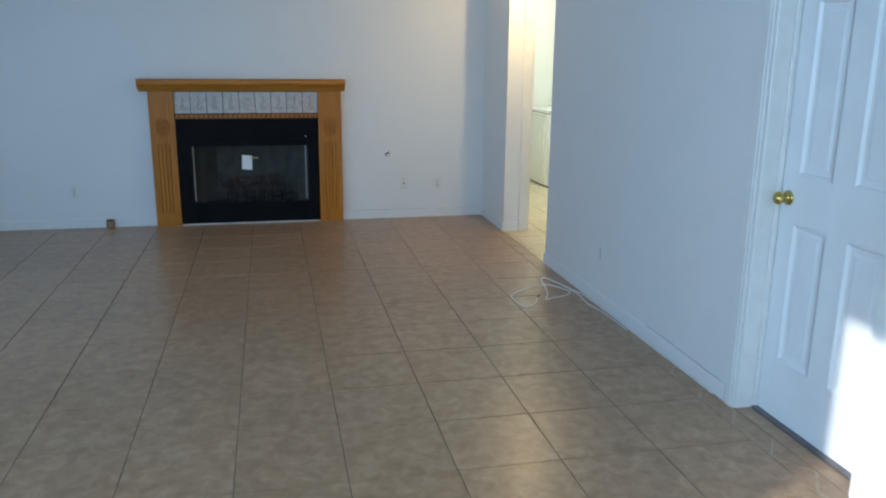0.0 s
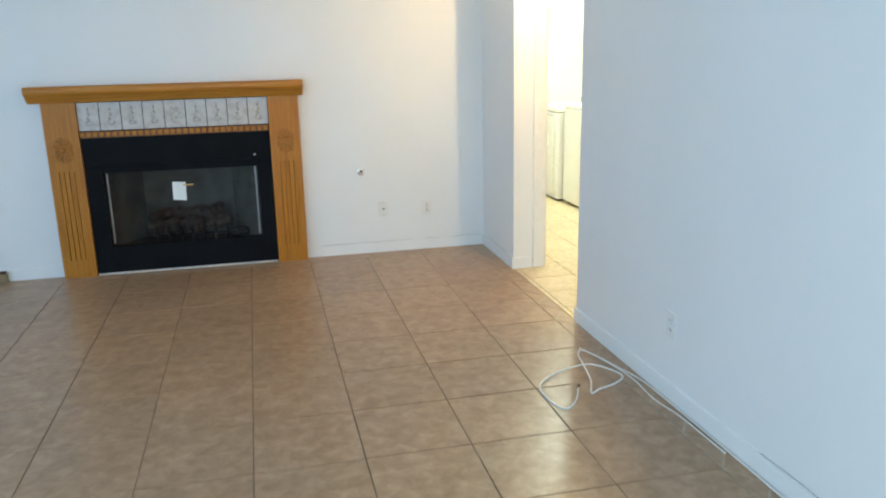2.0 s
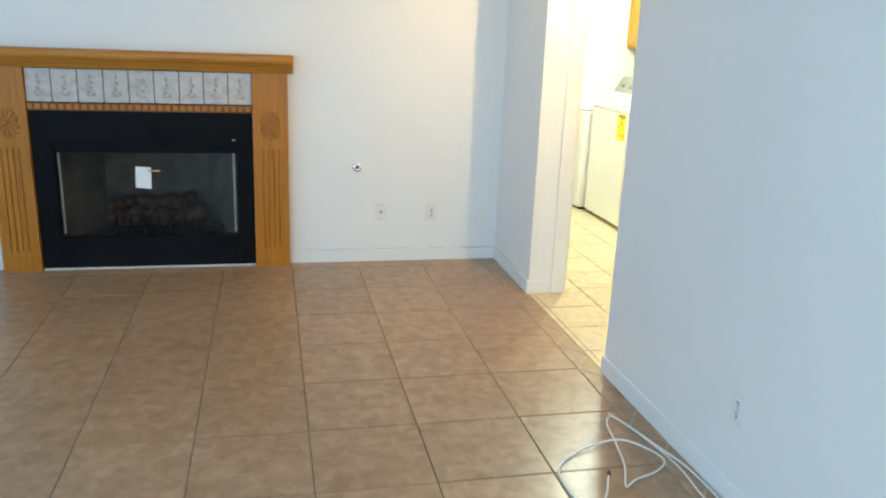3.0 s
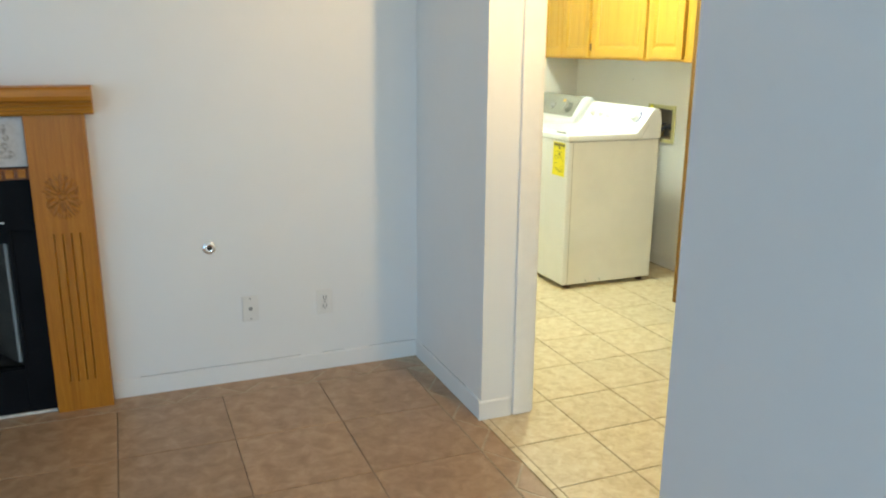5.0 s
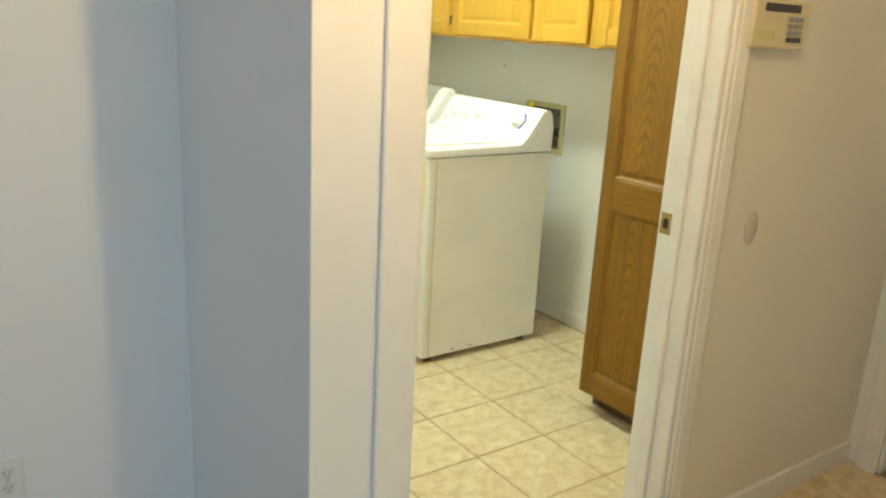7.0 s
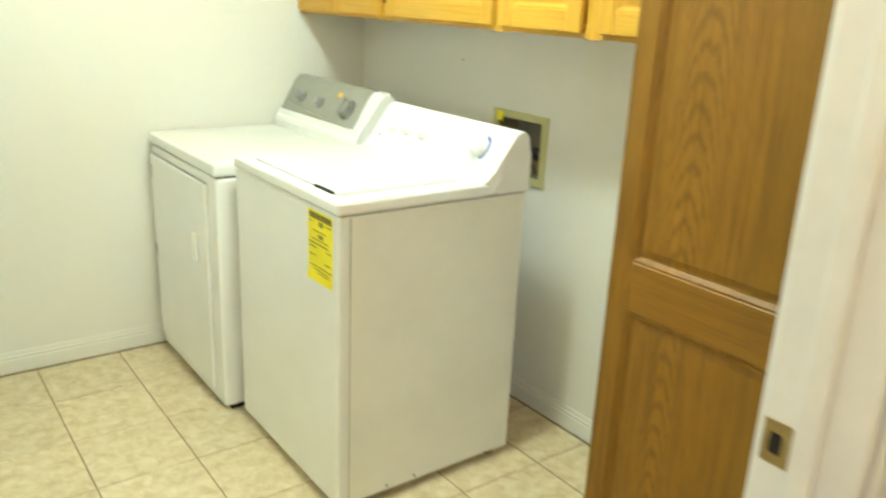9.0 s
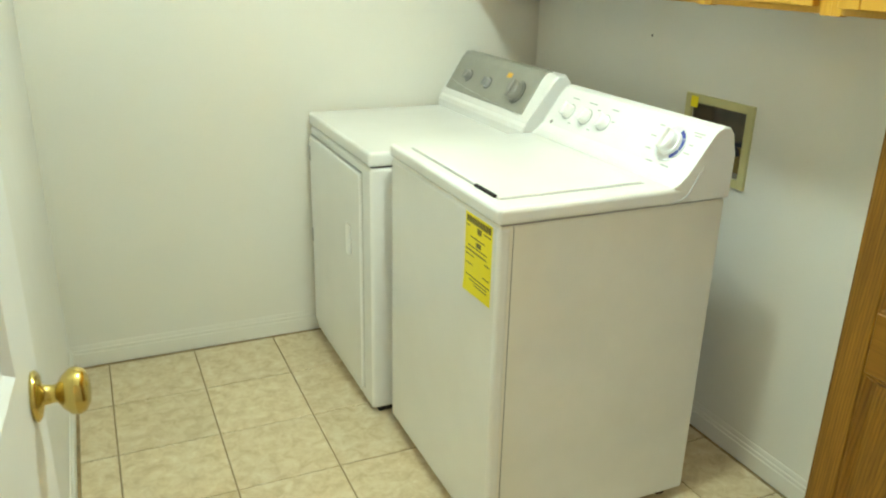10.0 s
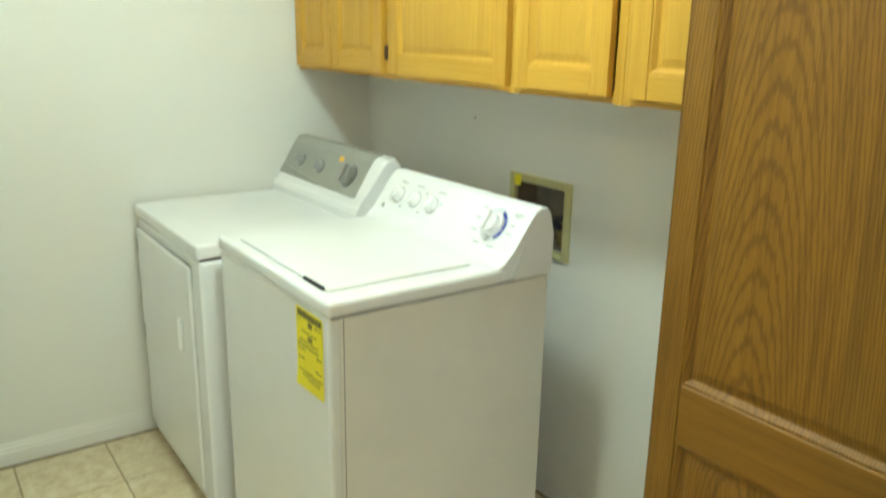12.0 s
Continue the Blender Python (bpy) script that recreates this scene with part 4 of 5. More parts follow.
for y in (WY0 + 0.05, WY1 - 0.05):
    for x in (WX0 + 0.06, WX1 - 0.05):
        part("foot", lathe(bmesh.new(), [(0.022, 0.0), (0.022, 0.012), (0.008, 0.014), (0.008, 0.03)], Matrix.Translation((x, y, 0)), 12), M_RUBBER, wash, "dark levelling foot")
screw_row(cab, WY0 + 0.006, 0.045, (3.60, 3.70))
# console: a leaning face with a rounded crest
cons = [(3.958, 0.8995), (3.946, 0.924), (3.900, 0.9392), (3.926, 0.949), (3.945, 0.966), (4.004, 1.058), (4.016, 1.074), (4.034, 1.081), (4.054, 1.077), (4.068, 1.060),
        (4.077, 1.01), (4.0785, 0.8995)]
bm = bmesh.new()
n_y = 12
rows = []
for k in range(n_y + 1):
    y = WY0 - 0.001 + (WY1 - WY0 + 0.002) * k / n_y
    rows.append([bm.verts.new((x, y, z)) for x, z in cons])
for a, b in zip(rows, rows[1:]):
    for i in range(len(cons)):
        bm.faces.new((a[i], a[(i + 1) % len(cons)], b[(i + 1) % len(cons)], b[i]))
bm.faces.new(rows[0][::-1])
bm.faces.new(rows[-1])
es = [e for e in bm.edges if all(abs(v.co.y - WY0 + 0.001) < 1e-4 for v in e.verts) or all(abs(v.co.y - WY1 - 0.001) < 1e-4 for v in e.verts)]
bmesh.ops.bevel(bm, geom=es, offset=0.006, segments=3, profile=0.5, affect="EDGES")
console = part("console", bm, M_PLAST, wash, "white plastic control console")
TILT_W = math.degrees(math.atan2(0.060, 0.089))


def on_console(y, s, lift=0.0):
    """A place on the washer's leaning face: s from 0 at its foot to 1 at its crest."""
    nrm = Vector((-0.092, 0, 0.059)).normalized()
    return Vector((3.945 + 0.059 * s, y, 0.966 + 0.092 * s)) + nrm * lift


for y in (8.872, 8.782, 8.692):
    appliance_knob(console, on_console(y, 0.52, 0.001), 0.020, 0.024, M_PLAST, TILT_W, "selector_knob", "white selector knob")
    # added grey disc that draws the shading round a white knob
    part("knob_collar", lathe(bmesh.new(), [(0.0265, 0.0), (0.0265, 0.0012), (0.0, 0.0013)], Matrix.Translation(on_console(y, 0.52, 0.0006)) @ pose(0, 0, 0, 0, -90 + TILT_W, 0), 24), M_PRINT_SHADE, console, "grey ring in place of the knob's shading")
ring = lathe(bmesh.new(), [(0.050, 0.0), (0.050, 0.0008), (0.0, 0.0009)], Matrix.Translation(on_console(8.402, 0.56, 0.0008)) @ pose(0, 0, 0, 0, -90 + TILT_W, 0), 36)
dial_plate = part("dial_plate", ring, plain("dial_print", (0.70, 0.71, 0.72), 0.4, spread=0.12, scale=160), console, "pale printed dial ring")
bm = bmesh.new()
m = Matrix.Translation(on_console(8.402, 0.56, 0.0022)) @ pose(0, 0, 0, 0, -90 + TILT_W, 0)
for k in range(12):
    a0, a1 = radians(212 + k * 11), radians(212 + k * 11 + (8 if k % 4 == 3 else 11))
    bm.faces.new([bm.verts.new(m @ Vector((r * math.cos(a), r * math.sin(a), 0))) for r, a in ((0.035, a0), (0.045, a0), (0.045, a1), (0.035, a1))])
part("blue_arc", bm, M_BLUE, console, "dark blue printed arc")
appliance_knob(console, on_console(8.402, 0.56, 0.002), 0.029, 0.030, M_PLAST, TILT_W, "timer_dial", "large white timer dial")
for y, s, w in ((8.872, 0.93, 0.034), (8.782, 0.93, 0.040), (8.672, 0.93, 0.034), (8.33, 0.97, 0.040), (8.33, 0.90, 0.026), (8.44, 0.02, 0.026), (8.38, 0.02, 0.030), (8.47, 0.30, 0.022), (8.475, 0.62, 0.022), (8.465, 0.92, 0.022), (8.335, 0.45, 0.022), (8.335, 0.66, 0.016), (8.84, 0.22, 0.014), (8.74, 0.22, 0.014), (8.905, 0.70, 0.014), (8.74, 0.80, 0.014), (8.655, 0.62, 0.014)):
    p = on_console(y, s, 0.0006)
    bm = box((-0.0004, -w / 2, -0.0022), (0.0004, w / 2, 0.0022))
    bm.transform(Matrix.Translation(p) @ pose(0, 0, 0, 0, TILT_W, 0))
    part("print_bar", bm, M_PRINT_SHADE, console, "small grey print bar")
part("badge", lathe(bmesh.new(), [(0.007, 0.0), (0.006, 0.0015), (0.0, 0.0015)], Matrix.Translation(on_console(8.928, 0.10, 0.0005)) @ pose(0, 0, 0, 0, -90 + TILT_W, 0), 14), M_GREY, console, "small round grey badge")
part("seam_curve", tube(bmesh.new(), smooth_path([(3.895, WY0 - 0.0003, 0.904), (3.925, WY0 - 0.001, 0.907), (3.946, WY0 - 0.0016, 0.922), (3.962, WY0 - 0.0016, 0.950), (3.985, WY0 - 0.0016, 0.985)], 5), 0.0012, 5), M_PRINT_SHADE, console, "thin curved seam")
# yellow label on the front
tag = thing("energy_label", (WX0 - 0.001, 8.385, 0.80), "bright yellow paper label with black print", "label")
bm = bmesh.new()
yy0, yy1, z0, z1 = 8.312, 8.450, 0.690, 0.888
grid = [[bm.verts.new((WX0 - 0.0012 - 0.004 * max(0, (k - 8) / 4) ** 2 * (j / 4), yy0 + (yy1 - yy0) * j / 4, z1 + (z0 - z1) * k / 12)) for j in range(5)] for k in range(13)]
for k in range(12):
    for j in range(4):
        bm.faces.new((grid[k][j], grid[k][j + 1], grid[k + 1][j + 1], grid[k + 1][j]))
sheet = part("sheet", bm, M_YELLOW, tag)


def ink(y0, y1, z0, z1):
    part("print_bar", box((WX0 - 0.0022, y0 + 0.001, z0 + 0.020), (WX0 - 0.0014, y1 + 0.001, z1 + 0.020)), plain("faded_ink", (0.20, 0.17, 0.03), 0.6) if "faded_ink" not in bpy.data.materials else bpy.data.materials["faded_ink"], tag, "black print bar")


for k in range(9):
    ink(8.318 + k * 0.0138, 8.318 + k * 0.0138 + 0.0115, 0.846, 0.862)
for y0, y1, z in ((8.425, 8.443, 0.836), (8.318, 8.352, 0.836), (8.345, 8.42, 0.812), (8.335, 8.43, 0.788), (8.40, 8.443, 0.765), (8.318, 8.345, 0.765), (8.405, 8.440, 0.742), (8.320, 8.352, 0.730), (8.315, 8.44, 0.712), (8.33, 8.42, 0.703), (8.33, 8.40, 0.695)):
    ink(y0, y1, z, z + 0.0022)
ink(8.365, 8.388, 0.795, 0.806)
ink(8.365, 8.385, 0.828, 0.842)
ink(8.335, 8.443, 0.776, 0.779)

# dryer
DXF, DYA, DYB, DZ = 3.386, 9.024, 9.704, 0.897
dry = thing("tumble_dryer", (3.75, 9.36, 0.0), "white front-loading dryer with silver control panel", "dryer")
body = part("cabinet", box((DXF + 0.004, DYA, 0.018), (4.07, DYB, 0.846), 0.010, 3), M_ENAMEL, dry, "white enamelled cabinet")
part("base_gap", box((DXF + 0.03, DYA + 0.01, 0.0), (4.05, DYB - 0.01, 0.0185)), M_DARK, dry)
part("top_gap", box((DXF + 0.012, DYA + 0.008, 0.8465), (4.06, DYB - 0.008, 0.8525)), M_DARK, dry)
dtop = part("top_panel", box((DXF - 0.002, DYA - 0.002, 0.852), (4.075, DYB + 0.002, DZ), 0.010, 3), M_ENAMEL, dry, "white enamelled top")
part("door_gap", box((DXF + 0.0015, DYA + 0.0755, 0.0585), (DXF + 0.006, DYB - 0.0155, 0.8185)), plain("seam_shade", (0.62, 0.62, 0.59), 0.6), dry)
ddoor = part("dryer_door", box((DXF - 0.008, DYA + 0.078, 0.062), (DXF + 0.004, DYB - 0.018, 0.814), 0.006, 3), M_ENAMEL, dry, "white enamelled door, closed")
part("door_shadow_line", box((DXF - 0.002, DYA + 0.078, 0.815), (DXF + 0.003, DYB - 0.018, 0.8190)), M_GREY, dry)
for z in (0.72, 0.40):
    part("hinge", box((DXF - 0.0105, DYB - 0.032, z), (DXF - 0.0075, DYB - 0.022, z + 0.055), 0.001, 1), M_GREY, ddoor, "small grey hinge")
part("handle", box((DXF - 0.018, DYA + 0.165, 0.515), (DXF - 0.0075, DYA + 0.200, 0.620), 0.005, 3), M_PLAST, ddoor, "white plastic door handle")
dc = [(3.905, 0.8865), (3.905, 0.925), (3.912, 0.938), (3.925, 0.945), (4.010, 1.082), (4.028, 1.098), (4.058, 1.100), (4.078, 1.075), (4.085, 0.8865)]
bm = bmesh.new()
prism(bm, dc, 1, DYA + 0.002, DYB - 0.004)
es = [e for e in bm.edges if abs(e.verts[0].co.y - e.verts[1].co.y) < 1e-5]
bmesh.ops.bevel(bm, geom=es, offset=0.009, segments=3, profile=0.5, affect="EDGES")
dcons = part("console", bm, M_PLAST, dry, "white plastic console end caps")
TILT_D = math.degrees(math.atan2(0.085, 0.137))


def on_dryer(y, s, lift=0.0):
    nrm = Vector((-0.137, 0, 0.085)).normalized()
    return Vector((3.925 + 0.085 * s, y, 0.945 + 0.137 * s)) + nrm * lift


fa, fb = DYA + 0.068, DYB - 0.012
outer = [on_dryer(0, 0.15, 0.004), on_dryer(0, 0.98, 0.004), Vector((4.024, 0, 1.1015)), Vector((4.046, 0, 1.1045))]
inner = [on_dryer(0, 0.15, -0.002), on_dryer(0, 0.98, -0.002), Vector((4.028, 0, 1.0955)), Vector((4.046, 0, 1.0965))]
bm = prism(bmesh.new(), [(p.x, p.z) for p in outer + inner[::-1]], 1, fa, fb)
face = part("control_panel", bm, M_SILVER, dry, "silver grey control panel")
part("knob_ring", lathe(bmesh.new(), [(0.0225, 0.0), (0.0225, 0.001), (0.0, 0.0011)], Matrix.Translation(on_dryer(9.56, 0.58, 0.0042)) @ pose(0, 0, 0, 0, -90 + TILT_D, 0), 24), M_INK, face, "dark ring round the knob")
appliance_knob(face, on_dryer(9.56, 0.58, 0.004), 0.017, 0.020, M_GREY, TILT_D, "selector_knob", "grey selector knob")
part("knob_ring", lathe(bmesh.new(), [(0.0225, 0.0), (0.0225, 0.001), (0.0, 0.0011)], Matrix.Translation(on_dryer(9.4, 0.55, 0.0042)) @ pose(0, 0, 0, 0, -90 + TILT_D, 0), 24), M_INK, face, "dark ring round the knob")
appliance_knob(face, on_dryer(9.4, 0.55, 0.004), 0.017, 0.020, M_GREY, TILT_D, "selector_knob", "grey selector knob")
appliance_knob(face, on_dryer(9.185, 0.56, 0.004), 0.034, 0.030, plain("dark_silver", (0.30, 0.30, 0.28), 0.28, 0.7), TILT_D, "timer_dial", "large silver timer dial")
bm = lathe(bmesh.new(), [(0.041, 0.0), (0.041, 0.001), (0.0, 0.0011)], Matrix.Translation(on_dryer(9.185, 0.56, 0.0042)) @ pose(0, 0, 0, 0, -90 + TILT_D, 0), 32)
part("dial_ring", bm, M_INK, face)
bm = box((-0.0006, -0.016, -0.009), (0.0006, 0.016, 0.009))
bm.transform(Matrix.Translation(on_dryer(9.285, 0.86, 0.0046)) @ pose(0, 0, 0, 0, TILT_D, 0))
part("sticker", bm, plain("orange_sticker", (0.85, 0.50, 0.06), 0.5), face, "small orange sticker")
for y, s, w in ((9.60, 0.86, 0.03), (9.46, 0.84, 0.03), (9.25, 0.86, 0.02), (9.115, 0.88, 0.03), (9.115, 0.80, 0.02), (9.62, 0.22, 0.04), (9.27, 0.2, 0.03)):
    bm = box((-0.0004, -w / 2, -0.002), (0.0004, w / 2, 0.002))
    bm.transform(Matrix.Translation(on_dryer(y, s, 0.0044)) @ pose(0, 0, 0, 0, TILT_D, 0))
    part("print_bar", bm, M_GREY, face)
bm = bmesh.new()
curve = [on_dryer(DYB - 0.02 - (DYB - DYA - 0.10) * k / 16, 0.42 - 0.30 * (k / 16) ** 0.6, 0.0048) for k in range(17)]
tube(bm, curve, 0.0012, 5)
part("accent_line", bm, M_CHROME, face, "thin curved bright line")

# washing machine outlet box in the wall
ob = thing("outlet_box", (LX1, 8.65, 0.825), "beige plastic washing machine outlet box in the wall", "outlet box")
fr = boxes(((LX1 - 0.010, 8.508, 0.825), (LX1, wbY0, 1.070)), ((LX1 - 0.010, wbY1, 0.825), (LX1, 8.792, 1.070)), ((LX1 - 0.010, wbY0, 0.825), (LX1, wbY1, wbZ0)), ((LX1 - 0.010, wbY0, wbZ1), (LX1, wbY1, 1.070)), bevel=0.002)
part("frame", fr, M_BEIGE, ob, "beige plastic frame")
bm = boxes(((LX1 + 0.08, wbY0 + 0.001, wbZ0 + 0.001), (LX1 + 0.088, wbY1 - 0.001, wbZ1 - 0.001)), ((LX1, wbY0 + 0.001, wbZ0 + 0.001), (LX1 + 0.08, wbY0 + 0.006, wbZ1 - 0.001)), ((LX1, wbY1 - 0.006, wbZ0 + 0.001), (LX1 + 0.08, wbY1 - 0.001, wbZ1 - 0.001)),
           ((LX1, wbY0 + 0.006, wbZ0 + 0.001), (LX1 + 0.08, wbY1 - 0.006, wbZ0 + 0.006)), ((LX1, wbY0 + 0.006, wbZ1 - 0.006), (LX1 + 0.08, wbY1 - 0.006, wbZ1 - 0.001)))
part("recess", bm, plain("box_inside", (0.20, 0.17, 0.13), 0.7, spread=0.3), ob, "brown grey recess")
for y in (8.595, 8.70):
    v = part("valve", lathe(bmesh.new(), [(0.013, 0.0), (0.013, 0.035), (0.018, 0.037), (0.018, 0.050), (0.012, 0.052), (0.012, 0.075)], Matrix.Translation((LX1 + 0.045, y, wbZ0 + 0.006)), 12), M_BRASS_D, ob, "brass valve")
    part("handle", box((LX1 + 0.028, y - 0.022, wbZ0 + 0.085), (LX1 + 0.06, y + 0.022, wbZ0 + 0.098), 0.004), M_INK, v, "black valve handle")
    part("hose", tube(bmesh.new(), smooth_path([(LX1 + 0.045, y, 0.90), (LX1 + 0.02, y, 0.93), (LX1 - 0.02, y + 0.01, 0.92), (LX1 - 0.045, y + 0.02, 0.84), (LX1 - 0.05, y + 0.03, 0.6)], 6), 0.010, 8), M_INK, v, "black rubber hose")
part("tag", box((LX1 - 0.0125, 8.735, 1.030), (LX1 - 0.0102, 8.765, 1.064)), M_YELLOW, ob, "yellow tag")


# cabinets
def hinge_pin(parent, x, y, z):
    part("hinge", box((x - 0.006, y - 0.005, z), (x + 0.003, y + 0.005, z + 0.045), 0.001, 1), M_RUBBER, parent, "dark hinge")


def cabinet_door(parent, x, y0, y1, z0, z1, rail=0.055, stile=0.052, mz=M_HON_Z, my=M_HON_Y, split=None):
    """A framed door looking to -x: stiles, rails and bevelled panels. split: middle rails as (z0, z1)."""
    d = part("cabinet_door", box((x + 0.0135, y0 + 0.003, z0 + 0.003), (x + 0.0195, y1 - 0.003, z1 - 0.003)), mz, parent, "framed oak door")
    for a, b in ((y0, y0 + stile), (y1 - stile, y1)):
        part("stile", box((x, a, z0), (x + 0.020, b, z1), 0.0025), mz, d)
    bands = [(z0, z0 + rail), (z1 - rail, z1)] + list(split or ())
    for a, b in bands:
        part("rail", box((x + 0.0006, y0 + stile + 0.0004, a), (x + 0.020, y1 - stile - 0.0004, b), 0.002, 1), my, d)
    bands.sort()
    for (a, b), (c, e) in zip(bands, bands[1:]):
        sunk_panel(d, x + 0.003, (y0 + stile, y1 - stile), (b, c), mz, d=0.010, m=0.014, k=0.020, lift=0.55)
    return d


CX, CZ0, CZ1 = 4.05, 1.352, 2.12


def upper_unit(y0, y1, doors, label):
    u = thing("wall_cabinet", (LX1, (y0 + y1) / 2, CZ0), label, "wall cabinet", "wall cabinets over the machines")
    part("body", boxes(((CX + 0.0205, y0 + 0.001, CZ0 + 0.012), (LX1, y1 - 0.001, CZ0 + 0.030)), ((CX + 0.0205, y0 + 0.001, CZ1 - 0.02), (LX1, y1 - 0.001, CZ1)), ((CX + 0.0205, y0 + 0.001, CZ0 + 0.0305), (LX1, y0 + 0.017, CZ1 - 0.0205)),
                       ((CX + 0.0205, y1 - 0.017, CZ0 + 0.0305), (LX1, y1 - 0.001, CZ1 - 0.0205)), ((LX1 - 0.008, y0 + 0.0175, CZ0 + 0.0305), (LX1, y1 - 0.0175, CZ1 - 0.0205))), M_HON_Y, u)
    fx0, fx1 = CX, CX + 0.020
    fr = boxes(((fx0, y0 + 0.0005, CZ0), (fx1, y0 + 0.026, CZ1)), ((fx0, y1 - 0.026, CZ0), (fx1, y1 - 0.0005, CZ1)), ((fx0 + 0.0006, y0 + 0.026, CZ0 + 0.003), (fx1, y1 - 0.026, CZ0 + 0.030)), ((fx0 + 0.0006, y0 + 0.026, CZ1 - 0.03), (fx1, y1 - 0.026, CZ1)), bevel=0.001)
    part("face_frame", fr, M_HON_Z, u)
    for a, b, h in doors:
        d = cabinet_door(u, CX - 0.0205, a, b, CZ0 + 0.017, CZ1 - 0.015)
        if h is not None:
            hinge_pin(d, CX - 0.003, h, CZ0 + 0.06)
            hinge_pin(d, CX - 0.003, h, CZ1 - 0.12)
    return u


upper_unit(9.052, 9.728, ((9.424, 9.712, None), (9.072, 9.418, 9.066)), "honey oak two-door wall cabinet, closed")
upper_unit(8.430, 9.052, ((8.446, 9.030, None),), "honey oak wide single-door wall cabinet, closed")
upper_unit(8.058, 8.430, ((8.088, 8.414, 8.419),), "honey oak narrow single-door wall cabinet, closed")
upper_unit(7.682, 8.058, ((7.702, 8.028, None),), "honey oak single-door wall cabinet, closed")

TX, TY0, TY1 = 3.775, 7.034, 7.676
tall = thing("tall_cabinet", ((TX + LX1) / 2, 7.35, 0.0), "tall oak pantry cabinet with panelled door, closed", "tall cabinet")
part("body", box((TX + 0.0225, TY0, 0.095), (LX1, TY1 - 0.002, 2.12), 0.002, 1), M_TALL_Z, tall)
part("toe_kick", box((TX + 0.075, TY0 + 0.002, 0.0), (LX1 - 0.002, TY1 - 0.006, 0.0945)), plain("toe_board", (0.10, 0.055, 0.025), 0.7, spread=0.4, scale=20), tall, "dark recessed toe board")
bm = bmesh.new()
edge = [(TY0 + 0.004, 0.0945)]
for k in range(15):
    y = TY1 - 0.012 - (TY1 - TY0 - 0.02) * (1 - k / 14)
    edge.append((y, 0.072 + 0.008 * math.sin(k * 2.1) - (0.008 if k % 3 == 0 else 0)))
edge.append((TY1 - 0.010, 0.0945))
prism(bm, [(p[0], p[1]) for p in edge], 0, TX + 0.066, TX + 0.0745)
part("toe_trim", bm, M_TALL_Y, tall, "scalloped oak strip under the door")
tdoor = cabinet_door(tall, TX, TY0 + 0.004, TY1, 0.075, 2.115, rail=0.085, stile=0.052, mz=M_TALL_Z, my=M_TALL_Y, split=((0.812, 0.922),))
part("edge_bead", box((TX + 0.0005, TY1 - 0.0005, 0.075), (TX + 0.0195, TY1 + 0.004, 2.115), 0.0018, 1), M_TALL_Z, tdoor)
nail = thing("nail", (LX1, 9.0, 1.22), "small dark nail head in the laundry wall", "nail")
part("head", lathe(bmesh.new(), [(0.004, 0.0), (0.003, 0.003), (0.0, 0.004)], toward((LX1, 9.0, 1.22), "-x"), 8), M_INK, nail)

# ---- floor tiles, last ----
floor_ob, floor_hall = bpy.data.objects["floor"], bpy.data.objects["floor_hall"]


def tile_mesh(name, outline, material, bevel=0.003, depth=0.008):
    """A flat piece with eased edges: outline in the plane, its top at z = 0."""
    me = bpy.data.meshes.new(name)
    c = Vector((sum(p[0] for p in outline) / len(outline), sum(p[1] for p in outline) / len(outline)))
    n = len(outline)
    inner = [(p[0] + (c.x - p[0]) * bevel / max(0.02, (Vector(p) - c).length), p[1] + (c.y - p[1]) * bevel / max(0.02, (Vector(p) - c).length)) for p in outline]
    verts = [(x, y, -depth) for x, y in outline] + [(x, y, -0.0016) for x, y in outline] + [(x, y, 0.0) for x, y in inner]
    faces = [tuple(range(2 * n, 3 * n))]
    for i in range(n):
        j = (i + 1) % n
        faces += [(i, j, n + j, n + i), (n + i, n + j, 2 * n + j, 2 * n + i)]
    me.from_pydata(verts, [], faces)
    me.update()
    me.materials.append(material)
    return me


def lay(me, name, parent, x, y, rng, tip=0.0006):
    ob = new(name, me)
    ob.parent = parent
    ob.location = (x, y, rng.uniform(-tip, tip) * 0.4)
    ob.rotation_euler = (rng.uniform(-tip, tip), rng.uniform(-tip, tip), 0)
    return ob


def square(w, h, j):
    return [(-w / 2 + j, -h / 2 + j), (w / 2 - j, -h / 2 + j), (w / 2 - j, h / 2 - j), (-w / 2 + j, h / 2 - j)]


def oblong(w, h, jx, jy):
    return [(-w / 2 + jx, -h / 2 + jy), (w / 2 - jx, -h / 2 + jy), (w / 2 - jx, h / 2 - jy), (-w / 2 + jx, h / 2 - jy)]


rng = random.Random(5)
P, GX, GY = 0.411, 2.155, 7.504
me = tile_mesh("floor_tile", square(P, P, 0.0019), M_TILE)
for i in range(12):
    for k in range(22):
        x, y = GX - P * (i + 0.5), GY - P * (k + 0.5)
        if x - P / 2 > XW - 0.2 and y > YS:
            lay(me, "floor_tile", floor_ob, x, y, rng)
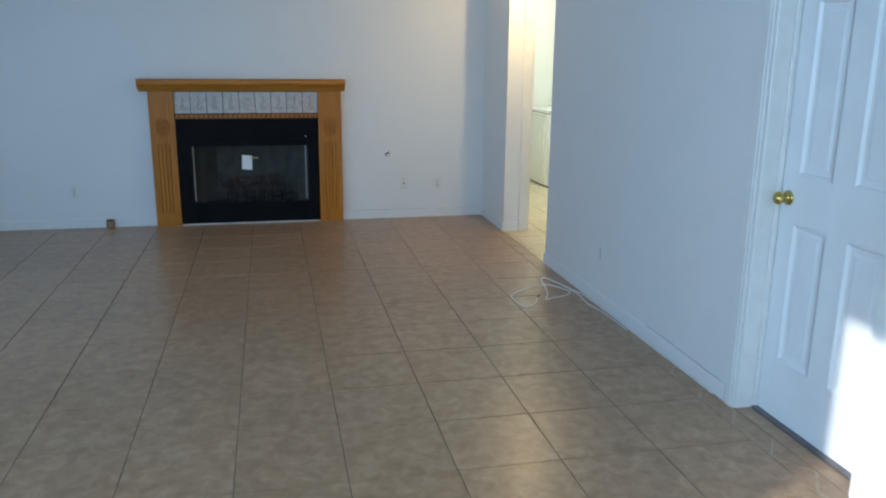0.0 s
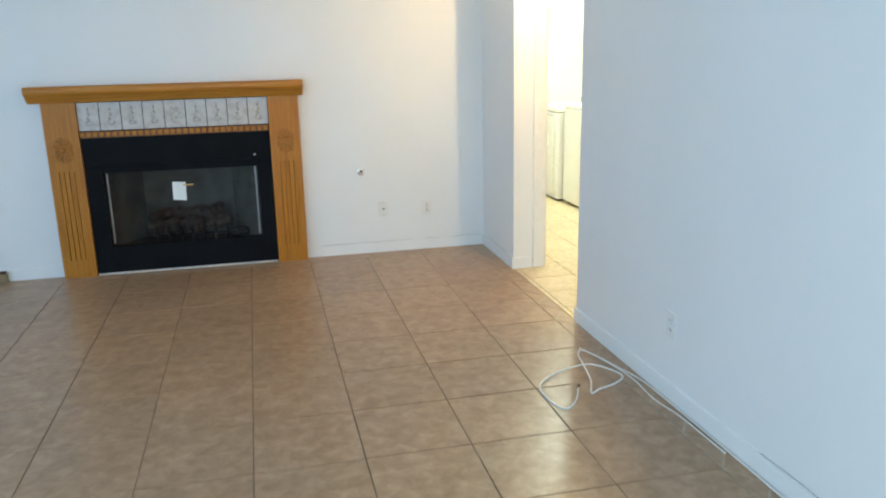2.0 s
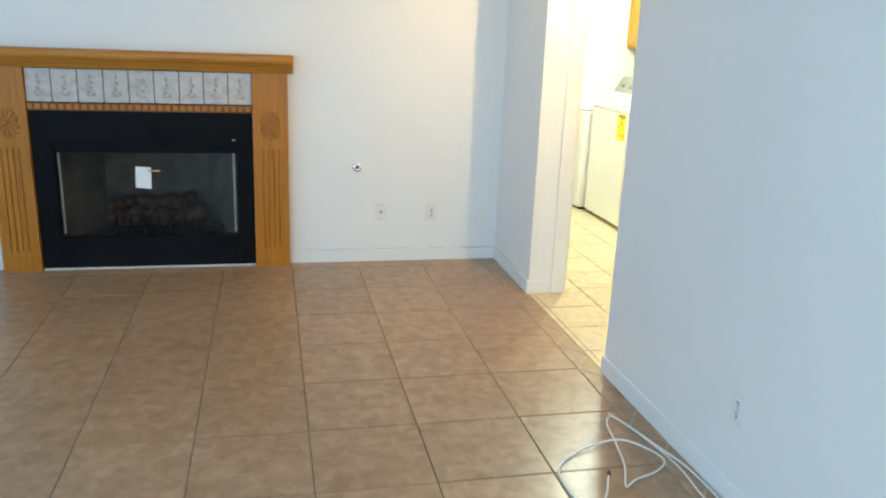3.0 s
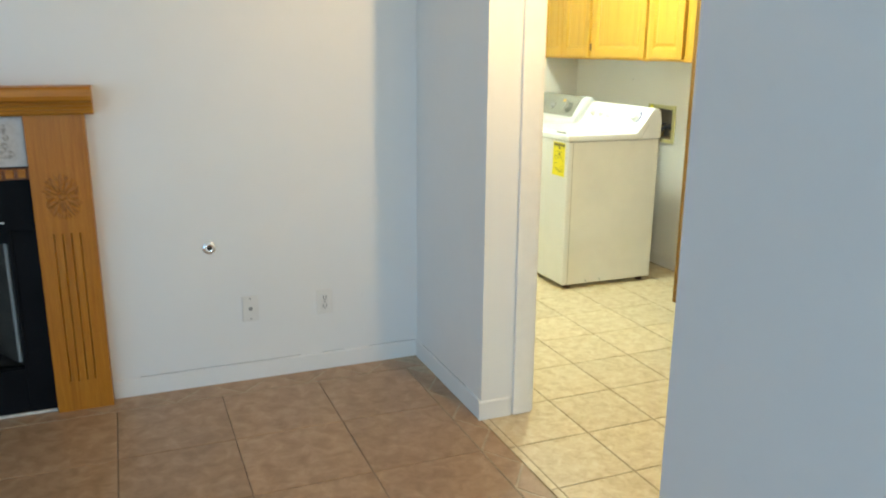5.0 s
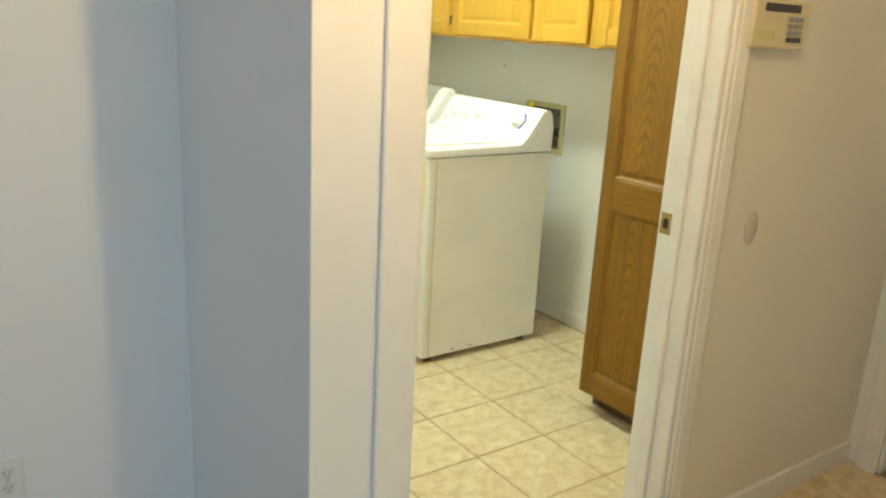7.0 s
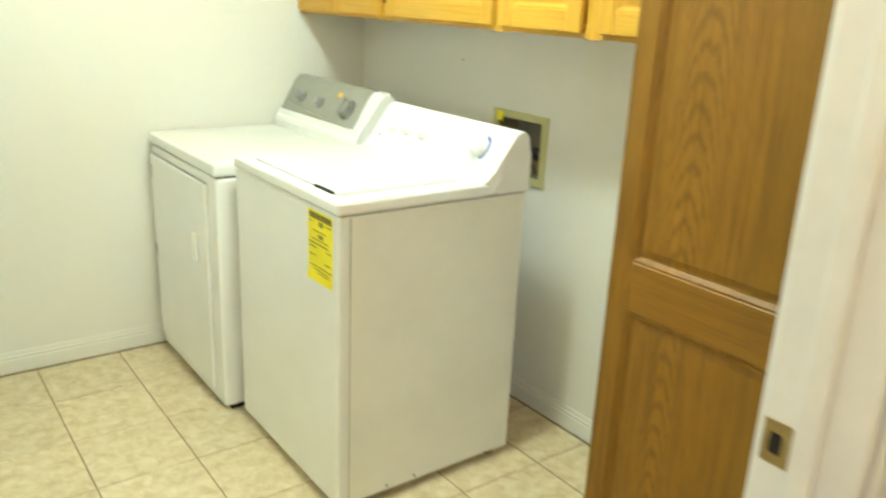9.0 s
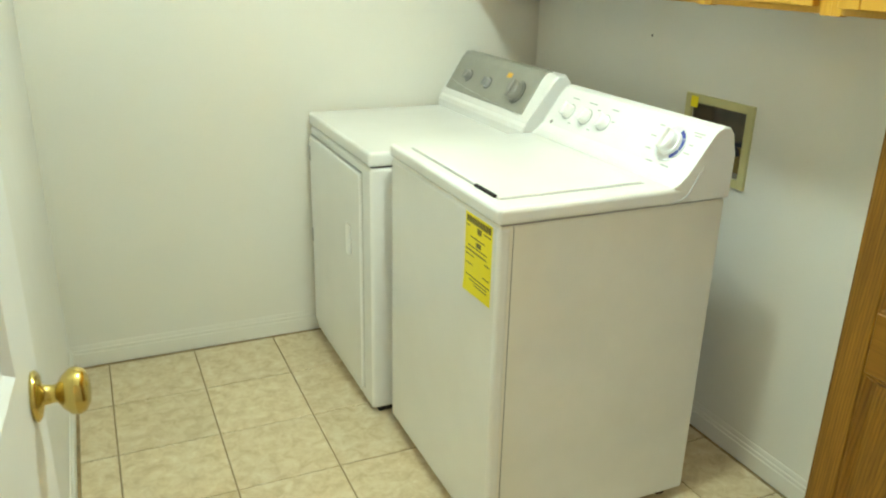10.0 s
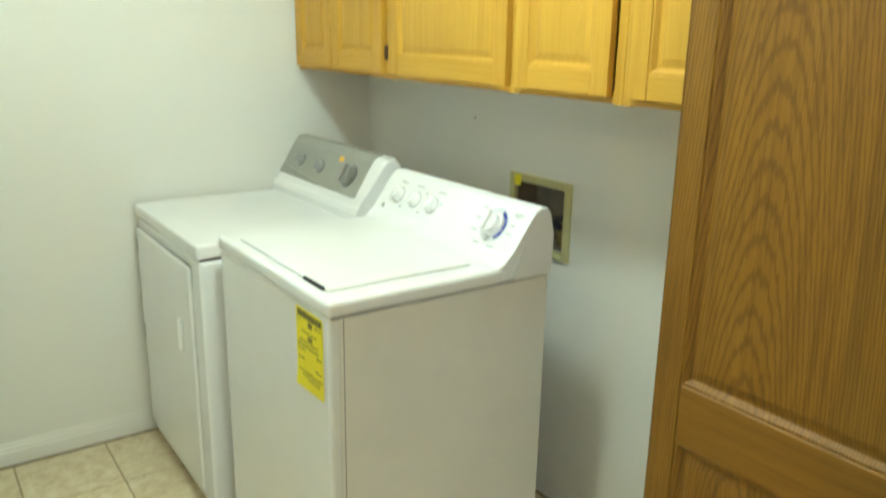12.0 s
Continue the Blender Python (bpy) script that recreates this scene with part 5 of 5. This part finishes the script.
# the cut border strips along the walls
bw = 2.254 - GX
half = 0.137
tri = [tile_mesh("border_tile", [(0.010, 0.003), (2 * half - 0.010, 0.003), (half, bw - 0.005)], M_TILE, 0.002),
       tile_mesh("border_tile", [(0.007, bw - 0.001), (half, 0.006), (2 * half - 0.007, bw - 0.001)], M_TILE, 0.002)]
struct("border_bed", boxes(((GX + 0.001, YS, -0.0029), (2.2545, GY - 0.001, -0.0012))), M_GROUT_L, "pale grout in the border strip beside the wall", "floor")
struct("border_bed_north", boxes(((XW, GY + 0.001, -0.0029), (2.2555, YN, -0.0012))), M_GROUT_L, "pale grout in the border strip beside the wall", "floor")
border = bpy.data.objects["border_bed"]
border_n = bpy.data.objects["border_bed_north"]
k = 0
y = GY
while y > 1.0:
    for q in (0, 1):
        b = lay(tri[q], "border_tile", border, 0, 0, rng, 0.0)
        b.matrix_basis = Matrix.Translation((GX + 0.001, y - q * half, 0)) @ Matrix(((0, 1, 0, 0), (-1, 0, 0, 0), (0, 0, 1, 0), (0, 0, 0, 1)))
    y -= 2 * half
bwn = YN - 0.004 - GY
trin = [tile_mesh("border_tile", [(0.010, 0.003), (2 * half - 0.010, 0.003), (half, bwn - 0.005)], M_TILE, 0.002),
        tile_mesh("border_tile", [(0.007, bwn - 0.001), (half, 0.006), (2 * half - 0.007, bwn - 0.001)], M_TILE, 0.002)]
x = 2.245 - 2 * half
while x > -2.6:
    for q in (0, 1):
        lay(trin[q], "border_tile", border_n, x - q * half, GY + 0.001, rng, 0.0)
    x -= 2 * half

# cream tiles of the hall and laundry
P2, HX, HY = 0.305, 3.205, 8.795
me2 = {}
rows_y = [HY + P2 * k for k in range(-11, 5)]
cols_x = [HX + P2 * k for k in range(-4, 5)]


def clip_span(a, b, lo, hi):
    a, b = max(a, lo), min(b, hi)
    return (a, b) if b - a > 0.02 else None


for ya in rows_y:
    for xa in cols_x:
        if ya + P2 / 2 < LY0:
            sx, sy = clip_span(xa, xa + P2, 2.258, HX1), clip_span(ya, ya + P2, HY0, LY0 + 0.2)
        else:
            sx, sy = clip_span(xa, xa + P2, LX0 + 0.017, LX1 - 0.017), clip_span(ya, ya + P2, HY1 - 0.2, LY1 - 0.018)
        if not sx or not sy:
            continue
        w, h = round(sx[1] - sx[0], 4), round(sy[1] - sy[0], 4)
        if (w, h) not in me2:
            me2[(w, h)] = tile_mesh("cream_floor_tile", oblong(w, h, 0.0024, 0.0022), M_TILE2)
        lay(me2[(w, h)], "cream_floor_tile", floor_hall, (sx[0] + sx[1]) / 2, (sy[0] + sy[1]) / 2, rng)
